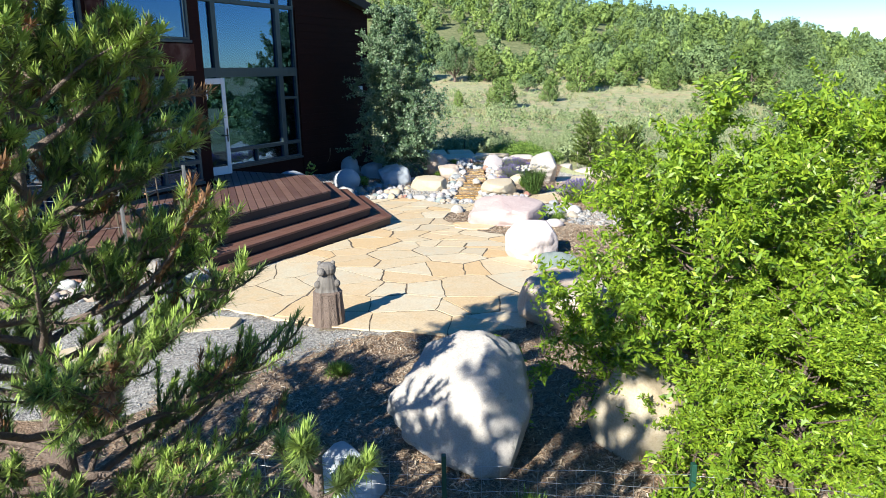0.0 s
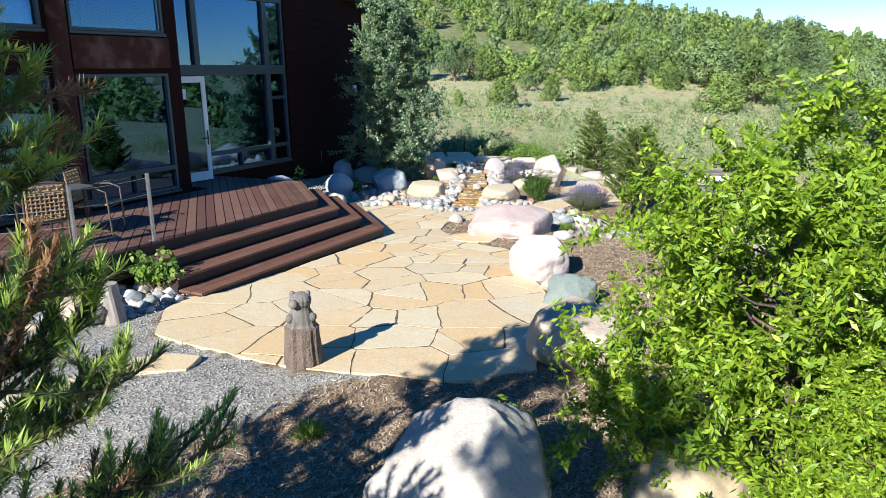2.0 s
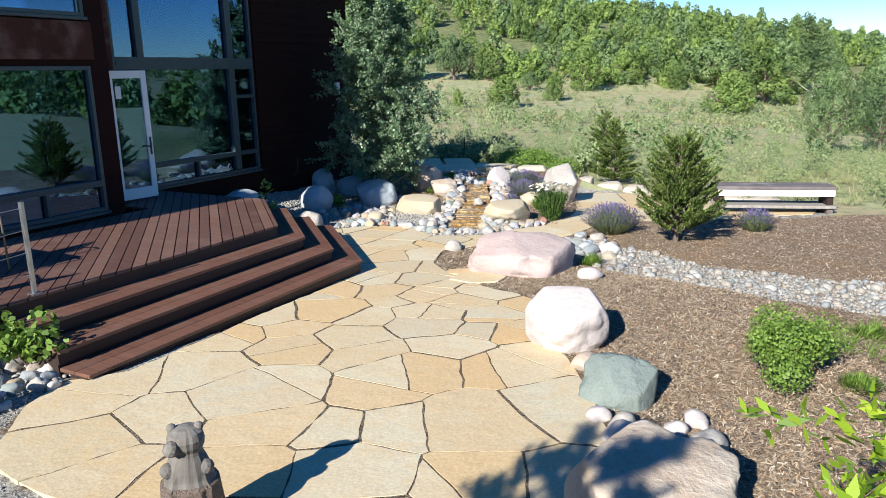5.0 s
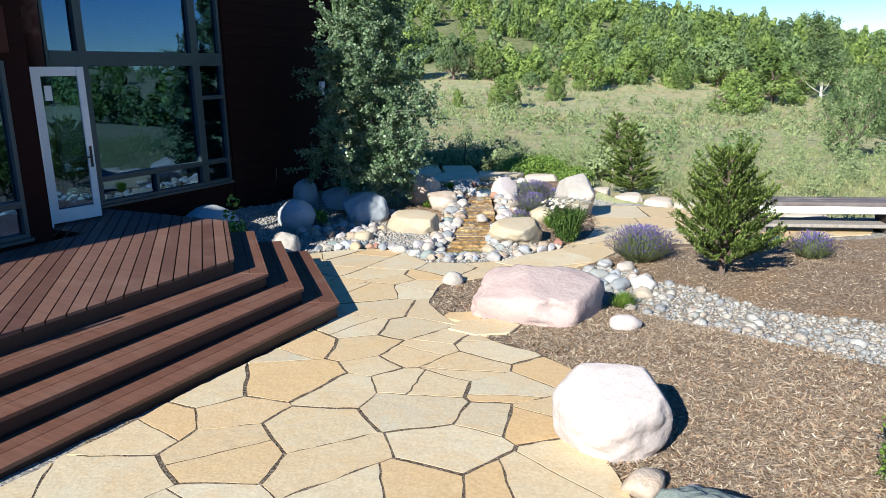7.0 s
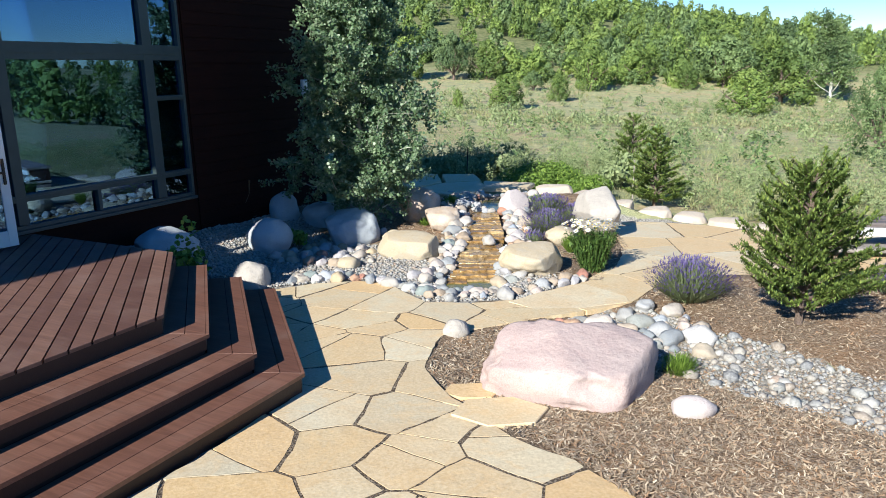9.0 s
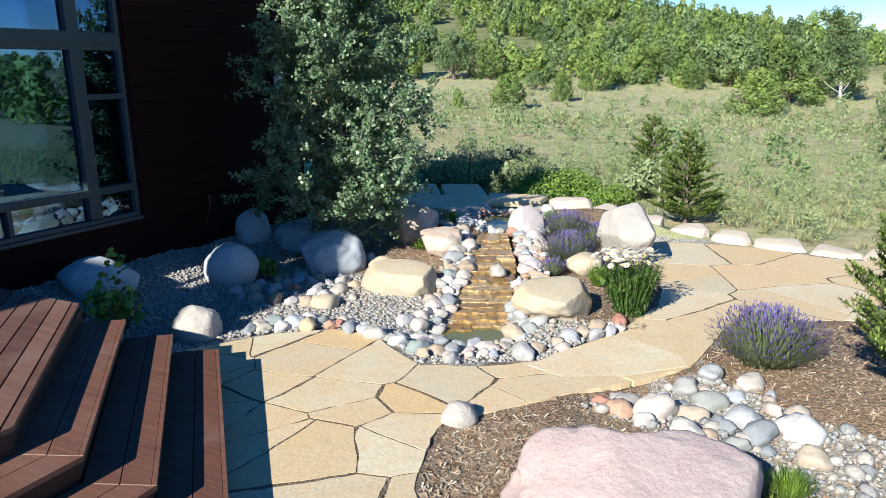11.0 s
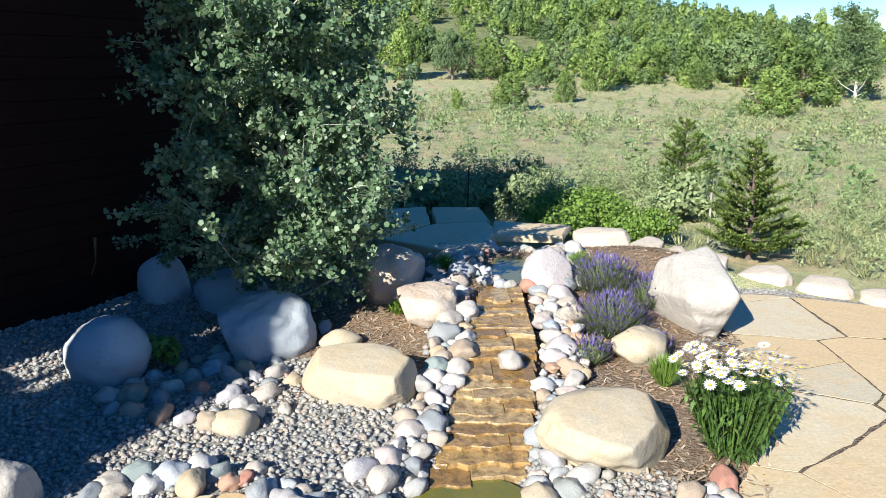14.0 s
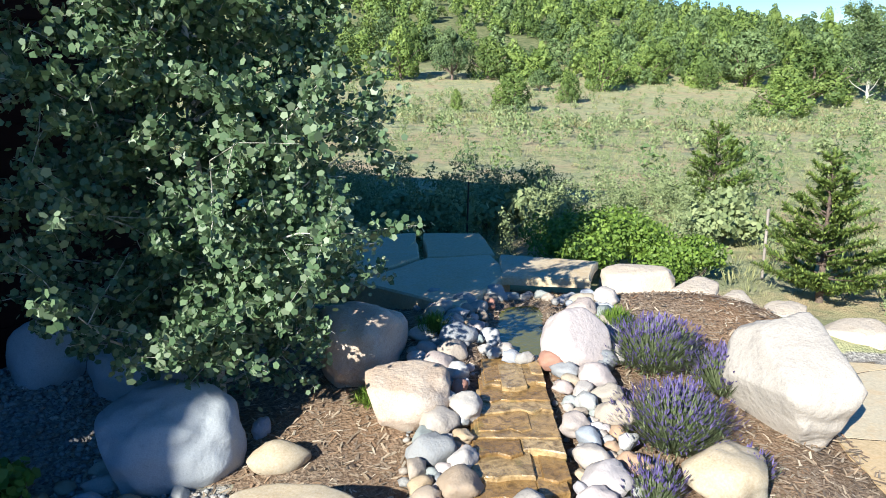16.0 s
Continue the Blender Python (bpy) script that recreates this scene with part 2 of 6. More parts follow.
M_GREEN = material("green_stone", rock_build((0.12, 0.165, 0.15), (0.19, 0.235, 0.215), (0.07, 0.10, 0.09), 3.0), 0.75)
M_WALL = material("buff_wall_stone", rock_build((0.60, 0.49, 0.37), (0.55, 0.47, 0.39), (0.38, 0.28, 0.19), 2.6, 0.5), 0.9)
M_COBBLE = material("river_cobble", cobble_build, 0.78)
M_PEBBLE = material("pebbles", pebble_build, 0.85)
M_CHIP = material("wood_chips", chip_build, 0.95)
M_GROUND = material("earth_and_meadow", ground_build, 0.97, 0, 0.1)
M_DECK = material("red_stained_deck", wood_build((0.125, 0.062, 0.047), (0.21, 0.115, 0.085), (1.5, 22, 22), "rand", (0.24, 0.16, 0.13)), 0.55)
M_TREAD = material("red_stained_tread", wood_build((0.145, 0.064, 0.045), (0.21, 0.10, 0.068), (1.5, 22, 22), "rand", (0.24, 0.16, 0.13)), 0.5)
# shade on risers and framing is put into these two near-black colours
M_FASCIA = material("shaded_red_fascia", wood_build((0.016, 0.007, 0.006), (0.024, 0.010, 0.008), (1.5, 22, 22), "rand", (0.035, 0.018, 0.014)), 0.55)
M_SHADEWOOD = material("shaded_framing", wood_build((0.018, 0.009, 0.007), (0.026, 0.012, 0.009), (1.5, 22, 22), "rand", (0.03, 0.015, 0.01)), 0.8)
M_SIDING = material("red_brown_siding", siding_build, 0.85, 0, 0.12)
M_LOG = material("red_brown_post", wood_build((0.05, 0.015, 0.010), (0.075, 0.022, 0.014), (22, 22, 1.5)), 0.75, 0, 0.2)
M_FRAME = material("teal_grey_window_frame", plain_build((0.045, 0.07, 0.075)), 0.5)
M_WHITEPAINT = material("white_paint", plain_build((0.78, 0.79, 0.80), 6, 0.05), 0.45)
M_GLASS = material("window_glass", glass_build)
M_ROOM = material("room_wall", plain_build((0.24, 0.21, 0.17)), 0.9)
M_METAL = material("galvanised_metal", plain_build((0.42, 0.43, 0.44), 14, 0.2), 0.4, 0.9)
M_DARKMETAL = material("dark_metal", plain_build((0.05, 0.045, 0.04)), 0.5, 0.6)
M_BRONZE = material("bronze_metal", plain_build((0.17, 0.13, 0.09)), 0.45, 0.6)
M_SHINGLE = material("dark_roof", plain_build((0.045, 0.035, 0.032)), 0.9)
M_WATER = material("pond_water", water_build, 0.04, 0, 0.6)
def wet_build(k):
    v = k.world_at()
    tone = k.ramp(k.rand(), (0.0, (0.27, 0.155, 0.055)), (0.4, (0.45, 0.28, 0.11)), (0.7, (0.35, 0.235, 0.11)), (1.0, (0.52, 0.37, 0.19)))
    c = k.mix(k.ramp(k.noise(v, 14, 5, 0.65, 0.8), (0.42, (0, 0, 0)), (0.64, (0.8, 0.8, 0.8))), tone, (0.10, 0.06, 0.025))
    c = k.mix(k.ramp(k.noise(v, 5, 3), (0.6, (0, 0, 0)), (0.72, (0.6, 0.6, 0.6))), c, (0.16, 0.14, 0.05))
    k.colour(c)
    k.rough(k.maths("ADD", k.maths("MULTIPLY", k.noise(v, 8, 2), 0.5), 0.02))
    k.bump(k.noise(v, 22, 5, 0.6, 0.6), 0.5, 0.02)


M_WET = material("wet_sandstone", wet_build, 0.2)
M_BARK = material("rough_bark", rock_build((0.125, 0.068, 0.04), (0.17, 0.105, 0.068), (0.035, 0.02, 0.014), 7.0, 1.0), 0.95)
M_CARVED = material("carved_grey_wood", wood_build((0.19, 0.175, 0.16), (0.25, 0.23, 0.21), (16, 16, 2), "rand", (0.07, 0.06, 0.05), 0.7), 0.9)
M_WICKER = material("tan_wicker", plain_build((0.32, 0.21, 0.11), 30, 0.3), 0.7)
M_ASPENBARK = material("aspen_bark", rock_build((0.52, 0.50, 0.42), (0.60, 0.59, 0.52), (0.12, 0.11, 0.09), 6.0, 0.2), 0.85)
M_GREYWOOD = material("weathered_grey_wood", wood_build((0.34, 0.31, 0.28), (0.42, 0.38, 0.34), (20, 20, 2), "rand", (0.25, 0.21, 0.18), 0.5), 0.9)
M_BENCH = material("weathered_dark_timber", wood_build((0.13, 0.11, 0.11), (0.20, 0.17, 0.165), (2, 20, 20), "rand", (0.30, 0.27, 0.26), 0.5), 0.8)
M_ASPEN = material("aspen_leaves", leaf_build((0.068, 0.13, 0.06), (0.14, 0.23, 0.115), (0.31, 0.39, 0.25), 0.3), 0.42)
M_MAPLE = material("bright_green_leaves", leaf_build((0.085, 0.17, 0.012), (0.19, 0.31, 0.022), (0.40, 0.52, 0.045), 0.3), 0.45)
M_NEEDLE = material("pine_needles", leaf_build((0.085, 0.135, 0.044), (0.15, 0.22, 0.065), (0.24, 0.32, 0.11), 0.25), 0.5)
M_NEEDLENEW = material("new_pine_needles", leaf_build((0.22, 0.33, 0.06), (0.34, 0.47, 0.10), (0.50, 0.60, 0.17), 0.25), 0.5)
M_NEEDLEDRY = material("dry_pine_needles", leaf_build((0.24, 0.11, 0.05), (0.33, 0.18, 0.09), (0.40, 0.24, 0.13), 0.15), 0.7)
M_SPRUCE = material("spruce_needles", leaf_build((0.065, 0.115, 0.03), (0.14, 0.21, 0.05), (0.32, 0.40, 0.09), 0.22), 0.6)
M_JUNIPER = material("juniper_foliage", leaf_build((0.07, 0.125, 0.027), (0.145, 0.225, 0.047), (0.26, 0.345, 0.082), 0.10, True), 0.7)
M_OAK = material("oak_foliage", leaf_build((0.065, 0.115, 0.042), (0.13, 0.205, 0.07), (0.22, 0.305, 0.115), 0.10, True), 0.7)
M_SAGE = material("sagebrush", leaf_build((0.15, 0.20, 0.085), (0.23, 0.29, 0.13), (0.34, 0.39, 0.19), 0.15), 0.8)
M_GRASS = material("dry_grass", leaf_build((0.20, 0.23, 0.10), (0.31, 0.32, 0.15), (0.43, 0.40, 0.21), 0.2), 0.8)
M_BUSH = material("green_bush", leaf_build((0.08, 0.15, 0.025), (0.15, 0.25, 0.04), (0.25, 0.37, 0.06), 0.25), 0.6)
M_STEM = material("green_stems", leaf_build((0.11, 0.16, 0.07), (0.18, 0.23, 0.11), (0.27, 0.31, 0.18), 0.2), 0.7)
M_DAISYLEAF = material("dark_green_leaves", leaf_build((0.03, 0.07, 0.018), (0.065, 0.13, 0.03), (0.18, 0.28, 0.07), 0.18), 0.45)
M_LAV = material("lavender_flowers", leaf_build((0.085, 0.065, 0.21), (0.145, 0.11, 0.31), (0.25, 0.20, 0.42), 0.2), 0.7)
M_PETAL = material("white_petals", leaf_build((0.75, 0.75, 0.72), (0.82, 0.82, 0.80), (0.86, 0.86, 0.84), 0.2), 0.6)
M_YELLOW = material("yellow_flower_centre", plain_build((0.75, 0.50, 0.03)), 0.7)
M_RUBBER = material("black_hose", plain_build((0.02, 0.02, 0.02)), 0.5)

# ---- mesh helpers ----
def mesh_of(name, V, F, mat, smooth=False):
    """V: n x 3, F: an array m x k of corners, or a list of lists."""
    V = np.asarray(V, dtype=np.float32)
    me = bpy.data.meshes.new(name)
    if isinstance(F, np.ndarray):
        m, k = F.shape
        me.vertices.add(len(V))
        me.vertices.foreach_set("co", V.ravel())
        me.loops.add(m * k)
        me.loops.foreach_set("vertex_index", F.ravel().astype(np.int32))
        me.polygons.add(m)
        me.polygons.foreach_set("loop_start", np.arange(0, m * k, k, dtype=np.int32))
        me.update(calc_edges=True)
    else:
        me.from_pydata(V.tolist(), [], F)
    if smooth:
        me.polygons.foreach_set("use_smooth", np.ones(len(me.polygons), dtype=bool))
    if mat:
        me.materials.append(mat)
    return me


def part(name, me, parent=None, label="", m=None):
    ob = new(name, me)
    if parent:
        ob.parent = parent
    if m is not None:
        ob.matrix_basis = m
    if label:
        ob["label"] = label
    return ob


def empty(name, m=None):
    ob = new(name)
    ob.empty_display_size = 0.1
    if m is not None:
        ob.matrix_basis = m
    return ob


def from_bm(name, bm, mat, smooth=False):
    me = bpy.data.meshes.new(name)
    bm.to_mesh(me)
    bm.free()
    if smooth:
        me.polygons.foreach_set("use_smooth", np.ones(len(me.polygons), dtype=bool))
    me.materials.append(mat)
    return me


def box_bm(x0, x1, y0, y1, z0, z1, bevel=0.0):
    bm = bmesh.new()
    bmesh.ops.create_cube(bm, size=1)
    for v in bm.verts:
        v.co = Vector(((x0 + x1) / 2 + v.co.x * (x1 - x0), (y0 + y1) / 2 + v.co.y * (y1 - y0), (z0 + z1) / 2 + v.co.z * (z1 - z0)))
    if bevel:
        bmesh.ops.bevel(bm, geom=bm.edges[:], offset=bevel, segments=1, affect="EDGES")
    return bm


def box(name, x0, x1, y0, y1, z0, z1, mat, bevel=0.0):
    return from_bm(name, box_bm(x0, x1, y0, y1, z0, z1, bevel), mat)


def prism(name, poly, z0, z1, mat, bevel=0.0):
    """An upright prism on a polygon; z0 and z1 may be functions of (x, y)."""
    a = 0.0
    for (x0, y0), (x1, y1) in zip(poly, poly[1:] + poly[:1]):
        a += x0 * y1 - x1 * y0
    if a < 0:
        poly = poly[::-1]
    n = len(poly)
    lo = [(x, y, z0(x, y) if callable(z0) else z0) for x, y in poly]
    top = z1 if callable(z1) else (lambda x, y: z1)
    if bevel:
        cx, cy = sum(p[0] for p in poly) / n, sum(p[1] for p in poly) / n
        mid = [(x, y, top(x, y) - bevel) for x, y in poly]
        inn = []
        for x, y in poly:
            d = math.hypot(cx - x, cy - y) + 1e-6
            inn.append((x + (cx - x) / d * bevel, y + (cy - y) / d * bevel, top(x, y)))
        V = lo + mid + inn
        rings = 3
    else:
        V = lo + [(x, y, top(x, y)) for x, y in poly]
        rings = 2
    F = [list(range(n))[::-1]]
    for r in range(rings - 1):
        for i in range(n):
            j = (i + 1) % n
            F.append([r * n + i, r * n + j, (r + 1) * n + j, (r + 1) * n + i])
    F.append([(rings - 1) * n + i for i in range(n)])
    return mesh_of(name, V, F, mat)


def tube(points, radii, sides=6):
    """A tapered tube along points: V, F (quads)."""
    P = np.asarray(points, float)
    T = np.gradient(P, axis=0)
    T /= np.linalg.norm(T, axis=1)[:, None] + 1e-9
    ref = np.array([0.31, 0.17, 0.94]) if abs(T[0, 2]) < 0.8 else np.array([1.0, 0.1, 0.0])
    A = np.cross(T, ref)
    A /= np.linalg.norm(A, axis=1)[:, None]
    B = np.cross(T, A)
    ang = np.linspace(0, 2 * np.pi, sides, endpoint=False)
    R = np.asarray(radii, float)[:, None, None]
    V = (P[:, None] + R * (np.cos(ang)[None, :, None] * A[:, None] + np.sin(ang)[None, :, None] * B[:, None])).reshape(-1, 3)
    F = []
    for i in range(len(P) - 1):
        for j in range(sides):
            k = (j + 1) % sides
            F.append([i * sides + j, i * sides + k, (i + 1) * sides + k, (i + 1) * sides + j])
    return V, np.array(F)


def merge(parts):
    Vs, Fs, o = [], [], 0
    for V, F in parts:
        Vs.append(V)
        Fs.append(F + o)
        o += len(V)
    return np.concatenate(Vs), np.concatenate(Fs)


def scatter(V, F, P, scale, rng, tilt=0.3, squash=None):
    """Copies of a small shape at points P, each turned at random: V, F of all."""
    n = len(P)
    yaw = rng.uniform(0, 2 * np.pi, n)
    tx, ty = rng.normal(0, tilt, n), rng.normal(0, tilt, n)
    c, s = np.cos(yaw), np.sin(yaw)
    S = np.asarray(scale).reshape(n, -1) * np.ones((n, 3))
    L = V[None] * S[:, None]
    x = L[..., 0] * c[:, None] - L[..., 1] * s[:, None]
    y = L[..., 0] * s[:, None] + L[..., 1] * c[:, None]
    z = L[..., 2]
    y, z = y * np.cos(tx)[:, None] - z * np.sin(tx)[:, None], y * np.sin(tx)[:, None] + z * np.cos(tx)[:, None]
    x, z = x * np.cos(ty)[:, None] + z * np.sin(ty)[:, None], -x * np.sin(ty)[:, None] + z * np.cos(ty)[:, None]
    W = np.stack([x, y, z], -1) + P[:, None]
    G = F[None] + (np.arange(n) * len(V))[:, None, None]
    return W.reshape(-1, 3), G.reshape(-1, F.shape[1])


def blades(P, D, length, width, droop=0.0):
    """Flat narrow leaves: from P along D, four corners each."""
    D = D / (np.linalg.norm(D, axis=1)[:, None] + 1e-9)
    side = np.cross(D, np.array([0.2, 0.3, 0.93]))
    side /= np.linalg.norm(side, axis=1)[:, None] + 1e-9
    L, W = np.asarray(length).reshape(-1, 1), np.asarray(width).reshape(-1, 1)
    mid = P + D * L * 0.45
    tip = P + D * L - np.array([0, 0, 1.0]) * L * droop
    V = np.stack([P, mid + side * W, tip, mid - side * W], 1).reshape(-1, 3)
    F = np.arange(len(P) * 4).reshape(-1, 4)
    return V, F


def round_leaves(P, N, size, sides=6, long=1.0):
    """Flat roundish leaves with centre P and normal N."""
    N = N / (np.linalg.norm(N, axis=1)[:, None] + 1e-9)
    A = np.cross(N, np.random.normal(0, 1, N.shape))
    A /= np.linalg.norm(A, axis=1)[:, None] + 1e-9
    B = np.cross(N, A)
    ang = np.linspace(0, 2 * np.pi, sides, endpoint=False)
    S = np.asarray(size).reshape(-1, 1, 1)
    V = P[:, None] + S * (np.cos(ang)[None, :, None] * A[:, None] * long + np.sin(ang)[None, :, None] * B[:, None] / long)
    return V.reshape(-1, 3), np.arange(len(P) * sides).reshape(-1, sides)


def ball(seed, sub=2, rough=0.2, freq=1.3, facets=0, flat=0.0, cuts=()):
    """A rounded stone of radius about 1: noise, some planed faces, a flat base."""
    bm = bmesh.new()
    bmesh.ops.create_icosphere(bm, subdivisions=sub, radius=1)
    r = random.Random(seed)
    off = Vector((r.uniform(-50, 50), r.uniform(-50, 50), r.uniform(-50, 50)))
    planes = []
    for i in range(facets):
        d = Vector((r.gauss(0, 1), r.gauss(0, 1), r.gauss(0, 0.7))).normalized()
        planes.append((d, r.uniform(0.62, 0.85)))
    planes += [(Vector(q[:3]).normalized(), q[3]) for q in cuts]
    for v in bm.verts:
        c = v.co.copy()
        s = 1 + rough * noise.noise(c * freq + off) + rough * 0.4 * noise.noise(c * freq * 2.7 + off) + rough * 0.16 * noise.noise(c * freq * 7 + off)
        c = c * s
        for d, h in planes:
            e = c.dot(d) - h
            if e > 0:
                c -= d * e * 0.85
        if flat and c.z > flat:
            c.z = flat + (c.z - flat) * 0.25
        v.co = c
    return bm


def inside(poly, X, Y):
    res = np.zeros(np.shape(X), bool)
    for (x0, y0), (x1, y1) in zip(poly, poly[1:] + poly[:1]):
        hitl = ((y0 > Y) != (y1 > Y)) & (X < (x1 - x0) * (Y - y0) / (y1 - y0 + 1e-12) + x0)
        res ^= hitl
    return res


def spread(poly, count, rng, gap=0.0, tries=30):
    """Random points in a polygon, at least gap apart."""
    xs, ys = [p[0] for p in poly], [p[1] for p in poly]
    out = []
    X = rng.uniform(min(xs), max(xs), count * tries)
    Y = rng.uniform(min(ys), max(ys), count * tries)
    ok = inside(poly, X, Y)
    if gap == 0:
        return np.stack([X[ok], Y[ok]], 1)[:count]
    cell = {}
    for x, y in zip(X[ok], Y[ok]):
        i, j = int(x // gap), int(y // gap)
        if any((x - a) ** 2 + (y - b) ** 2 < gap * gap for di in (-1, 0, 1) for dj in (-1, 0, 1) for a, b in cell.get((i + di, j + dj), ())):
            continue
        cell.setdefault((i, j), []).append((x, y))
        out.append((x, y))
        if len(out) >= count:
            break
    return np.array(out).reshape(-1, 2)


def clip_half(poly, px, py, nx_, ny_):
    out = []
    for (x0, y0), (x1, y1) in zip(poly, poly[1:] + poly[:1]):
        a, b = (x0 - px) * nx_ + (y0 - py) * ny_, (x1 - px) * nx_ + (y1 - py) * ny_
        if a <= 0:
            out.append((x0, y0))
        if (a < 0) != (b < 0) and abs(a - b) > 1e-9:
            f = a / (a - b)
            out.append((x0 + (x1 - x0) * f, y0 + (y1 - y0) * f))
    return out


# ---- ground ----
PATIO = [(-3.05, 8.62), (-3.33, 9.55), (-3.2, 10.1), (-2.75, 10.3), (-1.1, 13.8), (-2.0, 16.45), (-2.33, 17.2), (-1.62, 17.62), (-0.95, 17.75), (-0.56, 17.58), (-0.25, 17.05), (0.0, 16.66), (0.5, 16.62), (1.08, 16.72), (2.06, 17.52), (2.75, 18.5), (3.1, 19.6), (3.3, 20.9), (3.6, 22.2), (4.4, 22.1), (5.2, 21.6), (5.9, 20.8), (7.5, 19.9), (8.3, 19.3), (7.6, 18.3), (5.8, 17.9), (4.4, 17.75), (3.3, 17.75), (2.85, 17.1), (2.45, 16.5), (1.25, 15.95), (0.2, 15.45), (0.03, 14.5), (0.22, 13.83), (0.71, 13.09), (1.09, 12.7), (1.36, 12.2), (1.15, 11.5), (1.3, 10.2), (1.34, 8.79), (0.98, 8.2), (0.9, 7.4), (0.33, 7.2), (-0.25, 7.28), (-0.83, 7.4), (-1.4, 7.55), (-1.95, 7.87)]
GRAVEL_NEAR = [(-6.5, 5.2), (-2.6, 5.6), (-1.5, 6.6), (-0.9, 7.25), (-1.5, 7.7), (-3.2, 8.8), (-3.4, 10.6), (-5.5, 10.8), (-8, 8.5)]
GRAVEL_FALL = [(-6.0, 16.5), (-2.6, 16.6), (-2.2, 17.5), (-1.0, 17.9), (-0.4, 17.6), (0, 16.7), (1.2, 16.8), (2.0, 17.6), (1.2, 18.6), (0.2, 19.6), (-1.5, 20.2), (-2.5, 21.8), (-4.5, 22)]
DRY_BED = [(1.3, 15.75), (2.5, 16.4), (3.0, 15.4), (3.9, 14.3), (5.3, 13.3), (7.5, 12.4), (9.5, 12.0), (9.5, 10.6), (7.0, 11.0), (4.8, 11.9), (3.4, 12.9), (2.6, 14.0), (2.0, 14.9)]
MULCH = [(-6, 0), (-3, -4), (4, -4), (8, 2), (9, 9), (9.5, 13), (10, 17), (8.8, 18.2), (5.8, 17.9), (3.3, 17.7), (2.4, 16.4), (0.1, 15.6), (-0.05, 14.2), (1.2, 12), (1.3, 9), (0.9, 7.4), (-1, 7.3), (-2, 6.5), (-6, 5.5)]
MULCH_FALL = [(-1.6, 19.4), (0.2, 18.9), (1.0, 18.2), (2.3, 17.5), (3.2, 19.4), (3.3, 21), (3.8, 23), (2.5, 24), (-1.0, 23.2), (-3.0, 22.5)]


def smooth(a, b, x):
    t = np.clip((x - a) / (b - a), 0, 1)
    return t * t * (3 - 2 * t)


def ground_z(x, y):
    x, y = np.asarray(x, float), np.asarray(y, float)
    base = np.interp(y, [-60, -10, 7.6, 17, 24, 30, 42, 60, 75, 90, 104, 125, 160, 200, 260, 340, 500, 900, 2000], [-3, 0.0, 0.20, -0.10, -0.36, -0.46, -0.60, -0.62, -0.35, 0.4, 1.5, 4.2, 10.5, 18, 27, 33, 36, 36, 36])
    far = smooth(20, 45, y)
    base = base - far * np.clip(x, -60, 40) * 0.05 * (1 - smooth(90, 150, y))
    hill = smooth(98, 215, y)
    base = base - hill * np.clip(x - 20, -120, 200) * 0.148
    # rise of the land off to the east and south, away from the garden
    base = base + smooth(70, 260, x) * 9 * (1 - smooth(40, 140, y)) + smooth(60, 240, -y) * 15
    # mound with the little fall
    base = base + 0.50 * np.exp(-(((x - 0.9) / 2.15) ** 2 + ((y - 22.5) / 2.1) ** 2))
    base = base - 0.16 * np.exp(-(((x - 1.95) / 0.5) ** 2 + ((y - 15.95) / 0.3) ** 2))
    base = base + 0.33 * np.exp(-(((x - 3.1) / 1.0) ** 2 + ((y - 22.8) / 0.65) ** 2))
    cx = np.interp(y, [18.0, 18.8, 19.9, 21.1, 22.6], [0.58, 0.74, 0.92, 1.0, 1.2])
    base = base - 0.17 * np.exp(-((x - cx) / 0.27) ** 2) * smooth(17.8, 18.2, y) * (1 - smooth(22.6, 23.0, y))
    base = base - 0.30 * np.exp(-(((x - 0.50) / 0.42) ** 2 + ((y - 17.75) / 0.42) ** 2))
    # bank of gravel against the house
    base = base + 0.36 * (1 - smooth(-12.7, -10.7, x * 0.8886 - y * 0.4586)) * smooth(15.5, 17.5, y) * (1 - smooth(23, 26, y))
    # dry creek bed
    base = base - 0.10 * np.exp(-((y - (16.3 - 0.75 * x)) / 0.9) ** 2) * smooth(1.6, 2.6, x) * (1 - smooth(8, 11, x))
    base = base + 0.10 * np.exp(-(((x - 4.6) / 1.6) ** 2 + ((y - 15.9) / 0.9) ** 2)) + 0.12 * np.exp(-(((x - 2.6) / 1.1) ** 2 + ((y - 12.2) / 1.4) ** 2))
    for k, (f, a) in enumerate(((0.9, 0.02), (2.1, 0.012), (5.0, 0.006))):
        base = base + a * np.sin(x * f * 2.1 + 1.3 * k + np.sin(y * f * 1.7)) * np.sin(y * f * 2.3 + 0.7 * k)
    return base


def gz(x, y):
    return float(ground_z(x, y))


def patio_z(x, y):
    return float(np.interp(y, [7.6, 17, 24], [0.20, -0.10, -0.36])) + 0.02


rng = np.random.default_rng(7)
axis_x = np.concatenate([-np.geomspace(1500, 9, 60), np.arange(-8.8, 10.2, 0.16), np.geomspace(10.4, 1500, 70)])
axis_y = np.concatenate([-np.geomspace(1500, 4.2, 40), np.arange(-4, 26, 0.16), np.geomspace(26.2, 2000, 110)])
GX, GY = np.meshgrid(axis_x, axis_y, indexing="ij")
GZ = ground_z(GX, GY)
under = inside(PATIO, GX, GY)
GZ = np.where(under, np.interp(GY, [7.6, 17, 24], [0.20, -0.10, -0.36]) + 0.0180 - 0.006 * np.exp(-((GY - 7.6) / 0.5) ** 2), GZ)
beside = np.zeros_like(under)
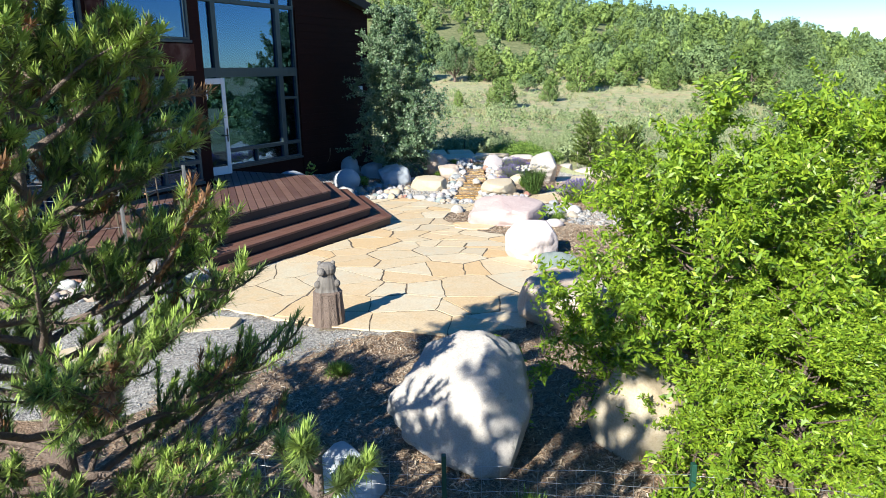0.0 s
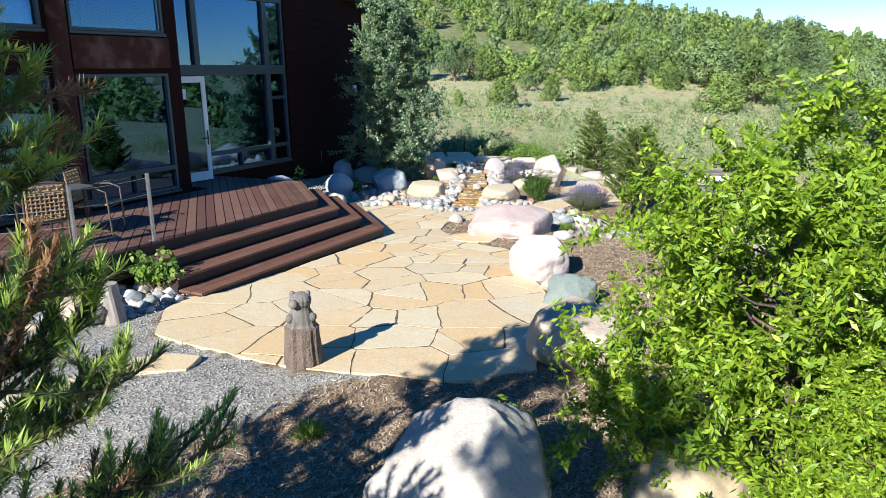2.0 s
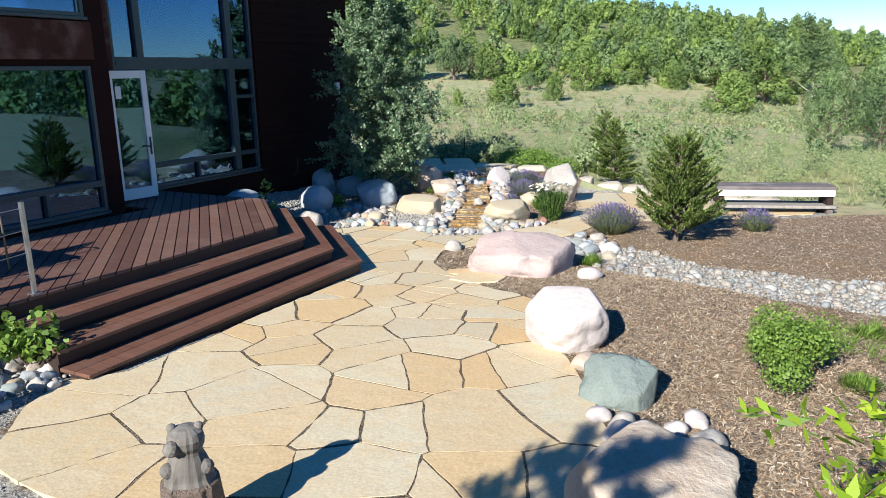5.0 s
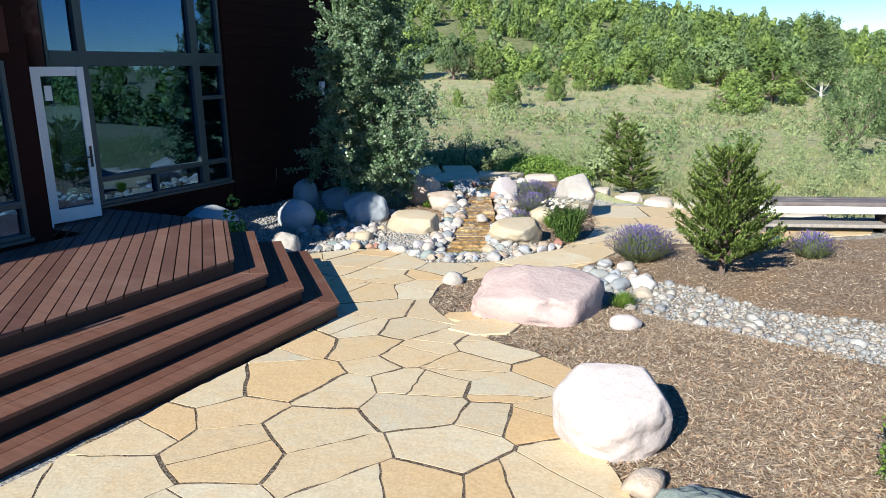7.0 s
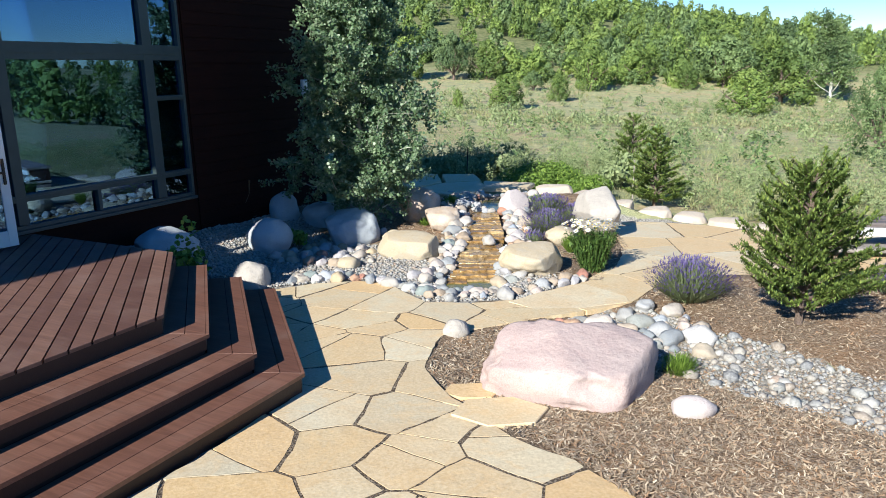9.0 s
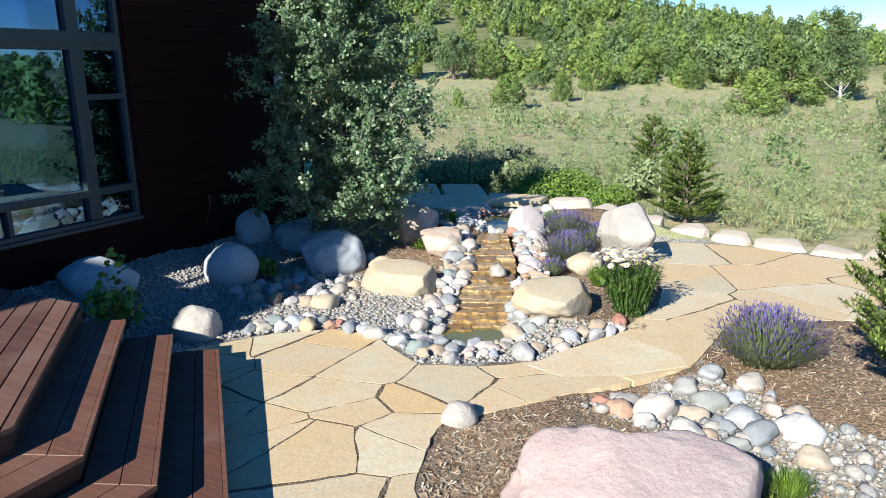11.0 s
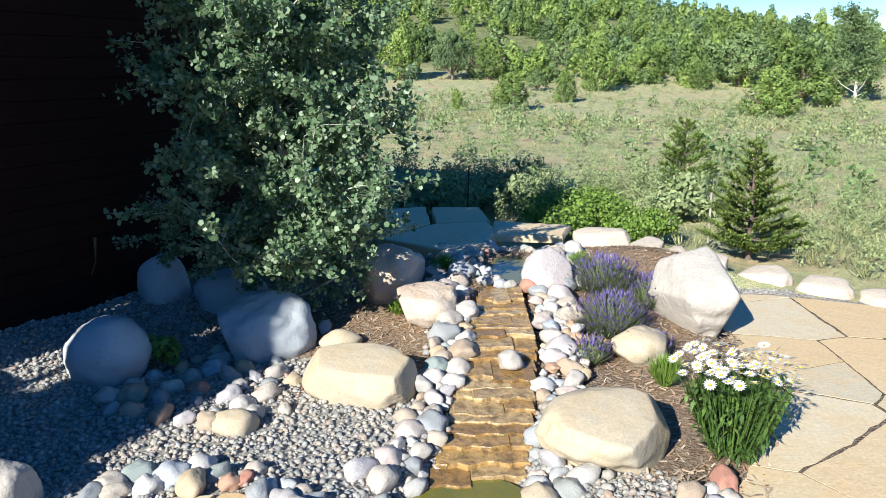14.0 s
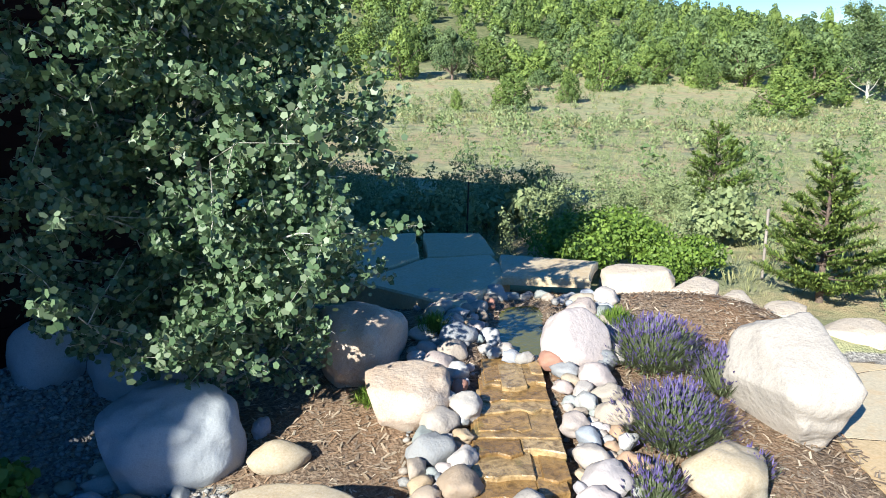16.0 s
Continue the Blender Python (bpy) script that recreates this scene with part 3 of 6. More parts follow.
for a in np.linspace(0, 2 * np.pi, 12, endpoint=False):
    beside |= inside(PATIO, GX + 0.26 * np.cos(a), GY + 0.26 * np.sin(a))
beside &= ~under
GZ = np.where(beside, np.minimum(GZ, np.interp(GY, [7.6, 17, 24], [0.20, -0.10, -0.36]) - 0.004), GZ)
for i in range(2, 5):
    w = 0.15 * 4 ** i
    GZ += smooth(60, 200, np.hypot(GX, GY)) * w * 0.02 * np.sin(GX / w + i) * np.sin(GY / w * 1.3 + 2 * i)
nx, ny = GX.shape
idx = np.arange(nx * ny).reshape(nx, ny)
GF = np.stack([idx[:-1, :-1], idx[1:, :-1], idx[1:, 1:], idx[:-1, 1:]], -1).reshape(-1, 4)
me = mesh_of("ground", np.stack([GX, GY, GZ], -1).reshape(-1, 3), GF, M_GROUND, True)
mulch_mask = inside(MULCH, GX, GY) | inside(MULCH_FALL, GX, GY) | under
gravel_mask = inside(GRAVEL_NEAR, GX, GY) | inside(GRAVEL_FALL, GX, GY) | inside(DRY_BED, GX, GY)
gravel_mask |= beside & ~mulch_mask
gravel_mask &= ~under
mulch_mask &= ~gravel_mask
for nm, mask in (("mulch", mulch_mask), ("gravel", gravel_mask), ("joint", under), ("woods", smooth(104, 122, GY) * (GX > -80))):
    me.attributes.new(nm, "FLOAT", "POINT").data.foreach_set("value", mask.astype(np.float32).ravel())
tagged(part("ground", me), "sloping ground of mulch, gravel and dry sagebrush meadow rising to a wooded hill", "ground", kind="structure")

# ---- house ----
ANG = -27.3
HM = pose(0, 0, 0, 0, 0, ANG)
house = tagged(empty("house", HM), "dark red-brown wooden house with tall teal-framed windows behind a deck", "house")


def local(n, u):
    a = radians(ANG)
    return n * math.cos(a) - u * math.sin(a), n * math.sin(a) + u * math.cos(a)


NA, NB = -11.26, -12.6
ROOF_Z = lambda u: 4.70 + (19.6 - u) * 0.22


def wall_with_holes(name, n, u0, u1, z0, z1, holes, mat, thick=0.2):
    """A wall in the plane n that faces +n, made of boxes round its openings."""
    us = sorted({u0, u1, *[h[0] for h in holes], *[h[1] for h in holes]})
    for a, b in zip(us, us[1:]):
        cut = sorted([(h[2], h[3]) for h in holes if h[0] <= a + 1e-6 and h[1] >= b - 1e-6])
        z = z0
        for c, d in cut + [(z1, z1)]:
            if c > z + 1e-4:
                part(name, box(name, n - thick, n, a, b, z, c, mat), house)
            z = max(z, d)


def window(n, u0, u1, z0, z1, verts, bars, frame_w=0.055, depth=0.12):
    """A window in the plane n: frame, mullions (u) and bars (z, from u, to u), one pane a field."""
    root = part("window", box("window_sill", n - 0.06, n + 0.05, u0 - 0.03, u1 + 0.03, z0 - 0.05, z0 - 0.003, M_FRAME, 0.004), house)
    rails = [(u0, u0 + frame_w, z0, z1), (u1 - frame_w, u1, z0, z1), (u0 + frame_w, u1 - frame_w, z0, z0 + frame_w), (u0 + frame_w, u1 - frame_w, z1 - frame_w, z1)]
    for a, b, c, d in rails:
        part("frame", box("frame", n - depth, n + 0.02, a, b, c, d, M_FRAME, 0.004), root)
    for k, (u, w, c, d) in enumerate(verts):
        part("mullion", box("mullion", n - depth + 0.004, n + 0.026, u - w / 2, u + w / 2, c, d, M_FRAME, 0.006), root)
    for z, h, a, b in bars:
        part("glazing_bar", box("glazing_bar", n - depth + 0.002, n + 0.023, a, b, z - h / 2, z + h / 2, M_FRAME, 0.006), root)
        part("glazing_bar", box("glazing_bar", n + 0.0235, n + 0.034, a, b, z - h * 0.12, z + h * 0.12, M_FRAME), root)
    us = sorted({u0 + frame_w, u1 - frame_w, *[v[0] for v in verts]})
    for a, b in zip(us, us[1:]):
        g = part("pane", box("pane", n - 0.052, n - 0.044, a, b, z0 + frame_w, z1 - frame_w, M_GLASS), root)
        g.visible_shadow = False
    return root


TALL = (12.5, 16.02, 0.76, 6.2)
wall_with_holes("wall", NB, 11.7, 19.6, -0.6, 6.6, [TALL], M_SIDING)
LEFTW = [(9.12, 11.02, 0.80, 2.93), (7.0, 8.65, 0.80, 2.93), (9.12, 11.02, 3.62, 5.6), (7.0, 8.65, 3.62, 5.6), (4.6, 6.6, 0.8, 2.93)]
wall_with_holes("wall", NA, 3.5, 11.14, -0.6, 6.6, LEFTW, M_SIDING)
window(NB, *TALL, [(13.1, 0.15, 0.82, 6.15), (15.36, 0.17, 0.82, 6.15), (14.25, 0.06, 0.82, 1.13)], [(3.0, 0.22, 12.55, 15.97), (1.16, 0.09, 12.55, 15.97), (2.33, 0.07, 15.42, 15.97), (4.62, 0.1, 12.55, 15.97)])
for w in LEFTW:
    low = w[2] < 1
    window(NA, *w, [((w[0] + w[1]) / 2, 0.07, 0.86, 1.2)] if low else [], [(1.22, 0.09, w[0] + 0.05, w[1] - 0.05)] if low else [])
# return wall with the doorway, and the end wall
part("wall", box("wall", NA - 0.62, NA - 0.003, 11.143, 11.34, -0.6, 6.6, M_SIDING), house)
part("wall", box("wall", NB - 0.2, NA - 0.63, 11.5, 11.697, 2.86, 6.6, M_SIDING), house)
part("wall", box("wall", NB - 9, NB - 0.203, 19.4, 19.597, -0.6, 6.6, M_SIDING), house)
part("wall", box("wall", NB - 9, NA - 0.203, 3.5, 3.7, -0.6, 6.6, M_SIDING), house)
part("back_wall", box("back_wall", NB - 4.2, NB - 4.0, 3.71, 19.39, -0.6, 6.6, M_ROOM), house)
part("room_floor", box("room_floor", NB - 4.0, NA - 0.21, 3.71, 11.39, 0.5, 0.68, M_ROOM), house)
part("room_floor", box("room_floor", NB - 4.0, NB - 0.21, 11.4, 19.39, 0.5, 0.68, M_ROOM), house)
# lap siding on the plain stretch beside the tall window
z = -0.55
while z < 4.6:
    part("siding_board", prism("siding_board", [(NB + 0.004, 16.08), (NB + 0.026, 16.08), (NB + 0.026, 19.58), (NB + 0.004, 19.58)], z, z + 0.192, M_SIDING, 0.006), house)
    z += 0.2
# roof, falling along the facade
bm = bmesh.new()
prof = [(2.0, ROOF_Z(2.0)), (20.1, ROOF_Z(20.1)), (20.1, ROOF_Z(20.1) + 0.24), (2.0, ROOF_Z(2.0) + 0.24)]
lo = [bm.verts.new((NB - 10, u, z)) for u, z in prof]
hi = [bm.verts.new((NB + 0.25, u, z)) for u, z in prof]
for i in range(4):
    j = (i + 1) % 4
    bm.faces.new((lo[i], lo[j], hi[j], hi[i]))
bm.faces.new(lo[::-1])
bm.faces.new(hi)
bmesh.ops.recalc_face_normals(bm, faces=bm.faces[:])
part("roof", from_bm("roof", bm, M_SHINGLE), house, "dark sloping roof edge")
# corner posts
for n, u, r in ((NA + 0.05, 8.88, 0.15), (NB + 0.16, 12.18, 0.17)):
    pts = [(n, u, z) for z in np.linspace(-0.3, 6.4, 9)]
    V, F = tube(pts, [r * (1 + 0.03 * math.sin(3 * i)) for i in range(9)], 12)
    part("post", mesh_of("post", V, F, M_LOG, True), house, "round red-brown log post")
# band board between the storeys
part("band_board", box("band_board", NA + 0.004, NA + 0.035, 9.1, 11.10, 3.02, 3.55, M_LOG, 0.006), house)

# open door in the return wall
door = part("door", box("door_jamb", -12.04, -11.96, 11.78, 11.84, 0.70, 2.87, M_WHITEPAINT, 0.004), house, "open white-framed glass door")
dm = pose(-12.0, 11.85, 0, 0, 0, -7)
for a, b, c, d in ((0.0, 0.105, 0.745, 2.87), (0.615, 0.72, 0.745, 2.87), (0.105, 0.615, 0.745, 0.93), (0.105, 0.615, 2.745, 2.87)):
    part("door_rail", box("door_rail", -0.022, 0.022, a, b, c, d, M_WHITEPAINT, 0.004), door, m=dm)
g = part("pane", box("pane", -0.006, 0.006, 0.106, 0.614, 0.931, 2.744, M_GLASS), door, m=dm)
g.visible_shadow = False
part("door_handle", box("door_handle", 0.024, 0.04, 0.65, 0.685, 1.47, 1.77, M_DARKMETAL, 0.006), door, "dark lever handle plate", m=dm)
part("door_handle", box("door_handle", 0.041, 0.06, 0.55, 0.675, 1.60, 1.625, M_DARKMETAL, 0.004), door, m=dm)
part("sticker", box("sticker", 0.0065, 0.009, 0.14, 0.24, 2.42, 2.62, M_WHITEPAINT), door, m=dm)
# wall lamp on the siding
wl = tagged(part("wall_lamp", box("wall_lamp", NB + 0.03, NB + 0.11, 18.92, 19.06, 2.25, 2.55, M_WHITEPAINT, 0.01), None, m=HM), "small pale wall lamp on dark siding", "lamp")

# ---- deck ----
deck = tagged(empty("deck", HM), "red-stained plank deck with wide steps, one corner cut off", "deck")
DZ = 0.70
EDGE = -8.40


STAIR = [(3, 0.53), (2, 0.36), (1, 0.19)]
GO = 0.37


def stair_line(d):
    """The outline of a step that lies d outside the deck: start, corner, end."""
    c = 11.5 + d * math.tan(radians(22.5))
    e = 13.15 + d * 0.62
    return (EDGE + d, 7.55), (EDGE + d, c), (EDGE + d - (e - c), e)


def strip(name, d0, d1, z0, z1, mat, parent, start=0.0):
    """Two boards between the outlines d0 and d1, mitred at the corner."""
    a0, c0, e0 = stair_line(d0)
    a1, c1, e1 = stair_line(d1)
    a0, a1 = (a0[0], 7.55 + start), (a1[0], 7.55 + start)
    part(name, prism(name, [a0, a1, c1, c0], z0, z1, mat, 0.005), parent)
    part(name, prism(name, [c0, c1, e1, e0], z0, z1, mat, 0.005), parent)


for k, z in STAIR:
    d = (4 - k) * GO
    st = part("step", prism("carcass", [stair_line(d - GO - 0.04)[0], stair_line(d - 0.05)[0], stair_line(d - 0.05)[1], stair_line(d - 0.05)[2], stair_line(d - GO - 0.04)[2], stair_line(d - GO - 0.04)[1]], -0.25, z - 0.032, M_SHADEWOOD), deck)
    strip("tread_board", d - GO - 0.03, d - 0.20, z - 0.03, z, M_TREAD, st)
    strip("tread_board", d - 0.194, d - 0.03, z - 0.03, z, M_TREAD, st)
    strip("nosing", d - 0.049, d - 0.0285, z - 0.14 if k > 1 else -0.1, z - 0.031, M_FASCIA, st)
    strip("tread_edge", d - 0.0275, d, z - 0.032, z + 0.001, M_TREAD, st)
# deck frame and fascia, in colours with their shade put in
FA = [(-11.2, 5.45), (-9.55, 5.45), (-8.4, 6.6), (-8.4, 11.5), (-10.05, 13.15), (-12.55, 13.15), (-12.55, 11.75), (-11.2, 11.75)]
part("deck_frame", prism("deck_frame", [(a + 0.05 * (1 if a < -10 else -1), b) for a, b in FA], 0.30, DZ - 0.035, M_SHADEWOOD), deck)
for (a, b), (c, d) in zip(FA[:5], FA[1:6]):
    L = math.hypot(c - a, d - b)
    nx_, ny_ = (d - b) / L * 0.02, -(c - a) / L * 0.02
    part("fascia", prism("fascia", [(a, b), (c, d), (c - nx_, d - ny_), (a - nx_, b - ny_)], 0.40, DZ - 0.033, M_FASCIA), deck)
# planks laid at 45 degrees, parallel to the cut corner
TOP = [(-11.22, 5.44), (-9.55, 5.44), (-8.385, 6.6), (-8.385, 11.51), (-10.04, 13.165), (-12.55, 13.165), (-12.55, 11.76), (-11.22, 11.76)]
BW = 0.143
s2 = math.sqrt(0.5)
q = -6.0
while q < 3.2:
    strip_ = clip_half(list(TOP), (q + BW - 0.007) * s2, (q + BW - 0.007) * s2, s2, s2)
    strip_ = clip_half(strip_, (q + 0.007) * s2, (q + 0.007) * s2, -s2, -s2) if len(strip_) > 2 else []
    if len(strip_) > 2:
        part("plank", prism("plank", strip_, DZ - 0.03, DZ, M_DECK, 0.004), deck)
    q += BW
# railing of posts and cables on the near end
rail = tagged(empty("railing", HM), "steel posts with thin horizontal cables along the deck edge", "railing")
POSTS = [(-8.47, 7.92), (-8.47, 6.75), (-9.5, 5.65)]
for n, u in POSTS:
    p = part("post", box("post", n - 0.02, n + 0.02, u - 0.02, u + 0.02, DZ, DZ + 0.92, M_METAL, 0.004), rail)
    part("base_plate", box("base_plate", n - 0.05, n + 0.05, u - 0.05, u + 0.05, DZ + 0.001, DZ + 0.012, M_METAL), p)
for (n0, u0), (n1, u1) in zip(POSTS, POSTS[1:]):
    for h in (0.2, 0.42, 0.64, 0.86):
        pts = [(n0 + (n1 - n0) * f, u0 + (u1 - u0) * f, DZ + h - 0.02 * math.sin(f * math.pi)) for f in np.linspace(0, 1, 6)]
        V, F = tube(pts, [0.004] * 6, 5)
        part("cable", mesh_of("cable", V, F, M_METAL), rail)

# ---- trees and plants: generators ----
def limb(p0, direction, length, rng, n=6, bend=0.25, lift=0.15):
    P, d = [np.array(p0, float)], np.array(direction, float)
    d /= np.linalg.norm(d)
    for i in range(n - 1):
        d = d + rng.normal(0, bend, 3) * 0.5 + np.array([0, 0, lift]) / n
        d /= np.linalg.norm(d)
        P.append(P[-1] + d * length / (n - 1))
    return np.array(P)


def broadleaf(seed, height, radius, low, trunk_r, limbs, leaves, size, profile, sides=6, long=1.0, clump=0.14, hang=0.3, twigs=7, lift=0.5, up=0.35, start=2):
    """Trunk and limbs, and flat leaves along the twigs: two pairs V, F."""
    r = np.random.default_rng(seed)
    trunk = limb((0, 0, -0.1), (0, 0, 1), height * 0.97 + 0.1, r, 12, 0.05, 0.1)
    wood = [tube(trunk, trunk_r * np.linspace(1, 0.12, 12) ** 0.9, 8)]
    tips = []
    for i in range(limbs):
        f = low + (0.97 - low) * (i + r.uniform(0, 1)) / limbs
        j = f * 11
        p = trunk[int(j)] + (trunk[min(int(j) + 1, 11)] - trunk[int(j)]) * (j % 1)
        a = i * 2.4 + r.uniform(-0.4, 0.4)
        L = radius * profile(f) * r.uniform(0.75, 1.12)
        B = limb(p, (math.cos(a), math.sin(a), up + r.uniform(-0.15, 0.3)), L, r, 7, 0.3, lift)
        wood.append(tube(B, trunk_r * 0.35 * (1 - 0.6 * f) * np.linspace(1, 0.15, 7), 5))
        for t in range(twigs):
            q = B[r.integers(start, 7)]
            d = r.normal(0, 1, 3) + (B[-1] - B[0]) / (L + 1e-6) * 0.7
            T = limb(q, d, L * r.uniform(0.22, 0.45), r, 4, 0.35, 0.0)
            wood.append(tube(T, trunk_r * 0.07 * np.linspace(1, 0.4, 4), 3))
            tips.append(T)
    tips = np.array(tips)
    k = r.integers(0, len(tips), leaves)
    f = r.uniform(0, 3, leaves)
    j = np.minimum(f.astype(int), 2)
    P = tips[k, j] + (tips[k, j + 1] - tips[k, j]) * (f - j)[:, None] + r.normal(0, clump * 0.5, (leaves, 3))
    N = r.normal(0, 1, (leaves, 3)) + np.array([0, 0, hang])
    V, F = round_leaves(P, N, size * r.uniform(0.6, 1.2, leaves), sides, long)
    W, G = merge([(a, b) for a, b in wood])
    return (W, G), (V, F)


def plant(name, wood, crown, wood_mat, leaf_mat, m, label, category, group=""):
    root = tagged(empty(name, m), label, category, group)
    part("trunk", mesh_of("trunk", *wood, wood_mat, True), root)
    part("crown", mesh_of("crown", *crown, leaf_mat), root)
    return root


def conifer(seed, height, radius, tiers, per, needle, width, dens, top=0.05, droop=0.1, power=0.75):
    """A young spruce or fir: whorls of boughs with short needles on their shoots."""
    r = np.random.default_rng(seed)
    trunk = np.array([(0, 0, z) for z in np.linspace(-0.1, height, 8)])
    wood = [tube(trunk, 0.028 * height * np.linspace(1, 0.1, 8), 7)]
    shoots = [trunk[-3:]]
    for i in range(tiers):
        f = (i + 0.3) / tiers
        z = 0.06 * height + f * height * 0.9
        n = max(3, int(per * (1 - 0.4 * f)))
        for j in range(n):
            a = j * 2 * math.pi / n + i * 1.1 + r.uniform(-0.25, 0.25)
            L = radius * ((1 - f) ** power * 0.95 + top) * r.uniform(0.8, 1.15)
            B = limb((0, 0, z + r.uniform(-0.04, 0.04)), (math.cos(a), math.sin(a), 0.25 - droop + 0.5 * f), L, r, 5, 0.14, 0.25)
            wood.append(tube(B, 0.012 * np.linspace(1, 0.3, 5), 4))
            shoots.append(B[1:])
            for s in range(max(2, int(L * 9))):
                g = r.uniform(0.25, 1.0)
                q = B[0] + (B[-1] - B[0]) * g
                d = (B[-1] - B[0]) / L + np.array([-math.sin(a), math.cos(a), 0]) * r.choice([-1, 1]) * r.uniform(0.4, 1.0) + np.array([0, 0, r.uniform(-0.1, 0.35)])
                shoots.append(limb(q, d, L * 0.38 * (1.2 - g * 0.6), r, 4, 0.1, 0.1))
    P, D = [], []
    for S in shoots:
        L = np.linalg.norm(S[-1] - S[0])
        n = max(6, int(L * dens))
        f = r.uniform(0, len(S) - 1.001, n)
        j = f.astype(int)
        P.append(S[j] + (S[j + 1] - S[j]) * (f - j)[:, None])
        d = (S[-1] - S[0]) / (L + 1e-6)
        D.append(r.normal(0, 0.62, (n, 3)) + d * 0.75 + np.array([0, 0, 0.12]))
    P, D = np.concatenate(P), np.concatenate(D)
    V, F = blades(P, D, needle * r.uniform(0.7, 1.2, len(P)), width)
    return merge(wood), (V, F)


def pine(seed, height, radius, low, limbs, needle, width, per_shoot, shoots_per):
    """A pine with long needles in brushes at the branch ends."""
    r = np.random.default_rng(seed)
    trunk = limb((0, 0, -0.1), (0, 0, 1), height, r, 10, 0.06, 0.1)
    wood = [tube(trunk, 0.075 * np.linspace(1, 0.15, 10), 9)]
    lists = ([], [], [])
    for i in range(limbs):
        f = low + (0.98 - low) * (i + r.uniform(0, 1)) / limbs
        p = trunk[min(int(f * 9), 8)] + (trunk[min(int(f * 9) + 1, 9)] - trunk[min(int(f * 9), 8)]) * (f * 9 % 1)
        a = i * 2.4 + r.uniform(-0.5, 0.5)
        L = radius * (1.05 - 0.75 * f) * r.uniform(0.75, 1.15)
        B = limb(p, (math.cos(a), math.sin(a), 0.12 + 0.4 * f), L, r, 7, 0.22, 0.45)
        wood.append(tube(B, 0.028 * (1 - 0.5 * f) * np.linspace(1, 0.25, 7), 6))
        ends = [B]
        for t in range(shoots_per):
            q = B[0] + (B[-1] - B[0]) * r.uniform(0.3, 1.0)
            d = (B[-1] - B[0]) / L + r.normal(0, 0.65, 3) + np.array([0, 0, 0.35])
            T = limb(q, d, min(L, 1.0) * r.uniform(0.14, 0.30), r, 5, 0.2, 0.5)
            wood.append(tube(T, 0.009 * np.linspace(1, 0.5, 5), 4))
            ends.append(T)
        for S in ends:
            S = S[max(0, len(S) - 5):]
            n = per_shoot
            g = (len(S) - 1.001) * r.uniform(0, 1, n) ** 0.8
            j = g.astype(int)
            base = S[j] + (S[j + 1] - S[j]) * (g - j)[:, None]
            d = (S[-1] - S[0]) / (np.linalg.norm(S[-1] - S[0]) + 1e-6)
            dirs = r.normal(0, 0.62, (n, 3)) + d * 0.85 + np.array([0, 0, 0.1])
            fresh = g > (len(S) - 1) * 0.58
            kind = 2 if r.uniform() < 0.07 else 0
            lists[kind].append((base[~fresh], dirs[~fresh]))
            lists[1 if kind == 0 and r.uniform() < 0.75 else kind].append((base[fresh], dirs[fresh]))
    out = []
    for found in lists:
        a, b = np.concatenate([q[0] for q in found]), np.concatenate([q[1] for q in found])
        out.append(blades(a, b, needle * r.uniform(0.7, 1.15, len(a)), width))
    return merge(wood), out


def pine_tree(made, m, label):
    wood, (old, fresh, dry) = made
    root = plant("pine_tree", wood, old, M_BARK, M_NEEDLE, m, label, "tree")
    part("new_needles", mesh_of("new_needles", *fresh, M_NEEDLENEW), root, "bright green new needle tufts")
    part("dry_needles", mesh_of("dry_needles", *dry, M_NEEDLEDRY), root, "brown dry needle tufts")
    return root


def dome_crown(seed, n, size, low=0.0, point=0.6, sides=4, lobes=15):
    """A crown of unit height and unit width: leaf clumps on the outer side of uneven lobes, with gaps between them."""
    r = np.random.default_rng(seed)
    a = np.arange(lobes) * 2.4 + r.uniform(-0.5, 0.5, lobes)
    f = (np.arange(lobes) + r.uniform(0, 1, lobes)) / lobes
    R = 0.36 * np.minimum(1, 0.75 + f * 1.5) * np.maximum(1 - f, 0) ** point * r.uniform(0.75, 1.15, lobes)
    C = np.stack([np.cos(a) * R, np.sin(a) * R, low + (1 - low) * (0.10 + f * 0.76)], 1)
    rad = r.uniform(0.13, 0.22, lobes) * (1 - 0.4 * f) * (15 / lobes) ** 0.3
    m = n * 4
    k = r.integers(0, lobes, m)
    d = r.normal(0, 1, (m, 3))
    d /= np.linalg.norm(d, axis=1)[:, None]
    stretch = np.array([1, 1, 1.15])
    P = C[k] + d * (rad[k] * r.uniform(0.82, 1.10, m))[:, None] * stretch
    deep = (np.linalg.norm((P[:, None] - C[None]) / stretch, axis=2) / rad[None]).min(1)
    ok = (deep > 0.8) & (P[:, 2] > low * 0.75)
    P, d = P[ok][:n], d[ok][:n]
    N = d + r.normal(0, 0.33, P.shape)
    return round_leaves(P, N, size * r.uniform(0.6, 1.3, len(P)), sides, 1.25)


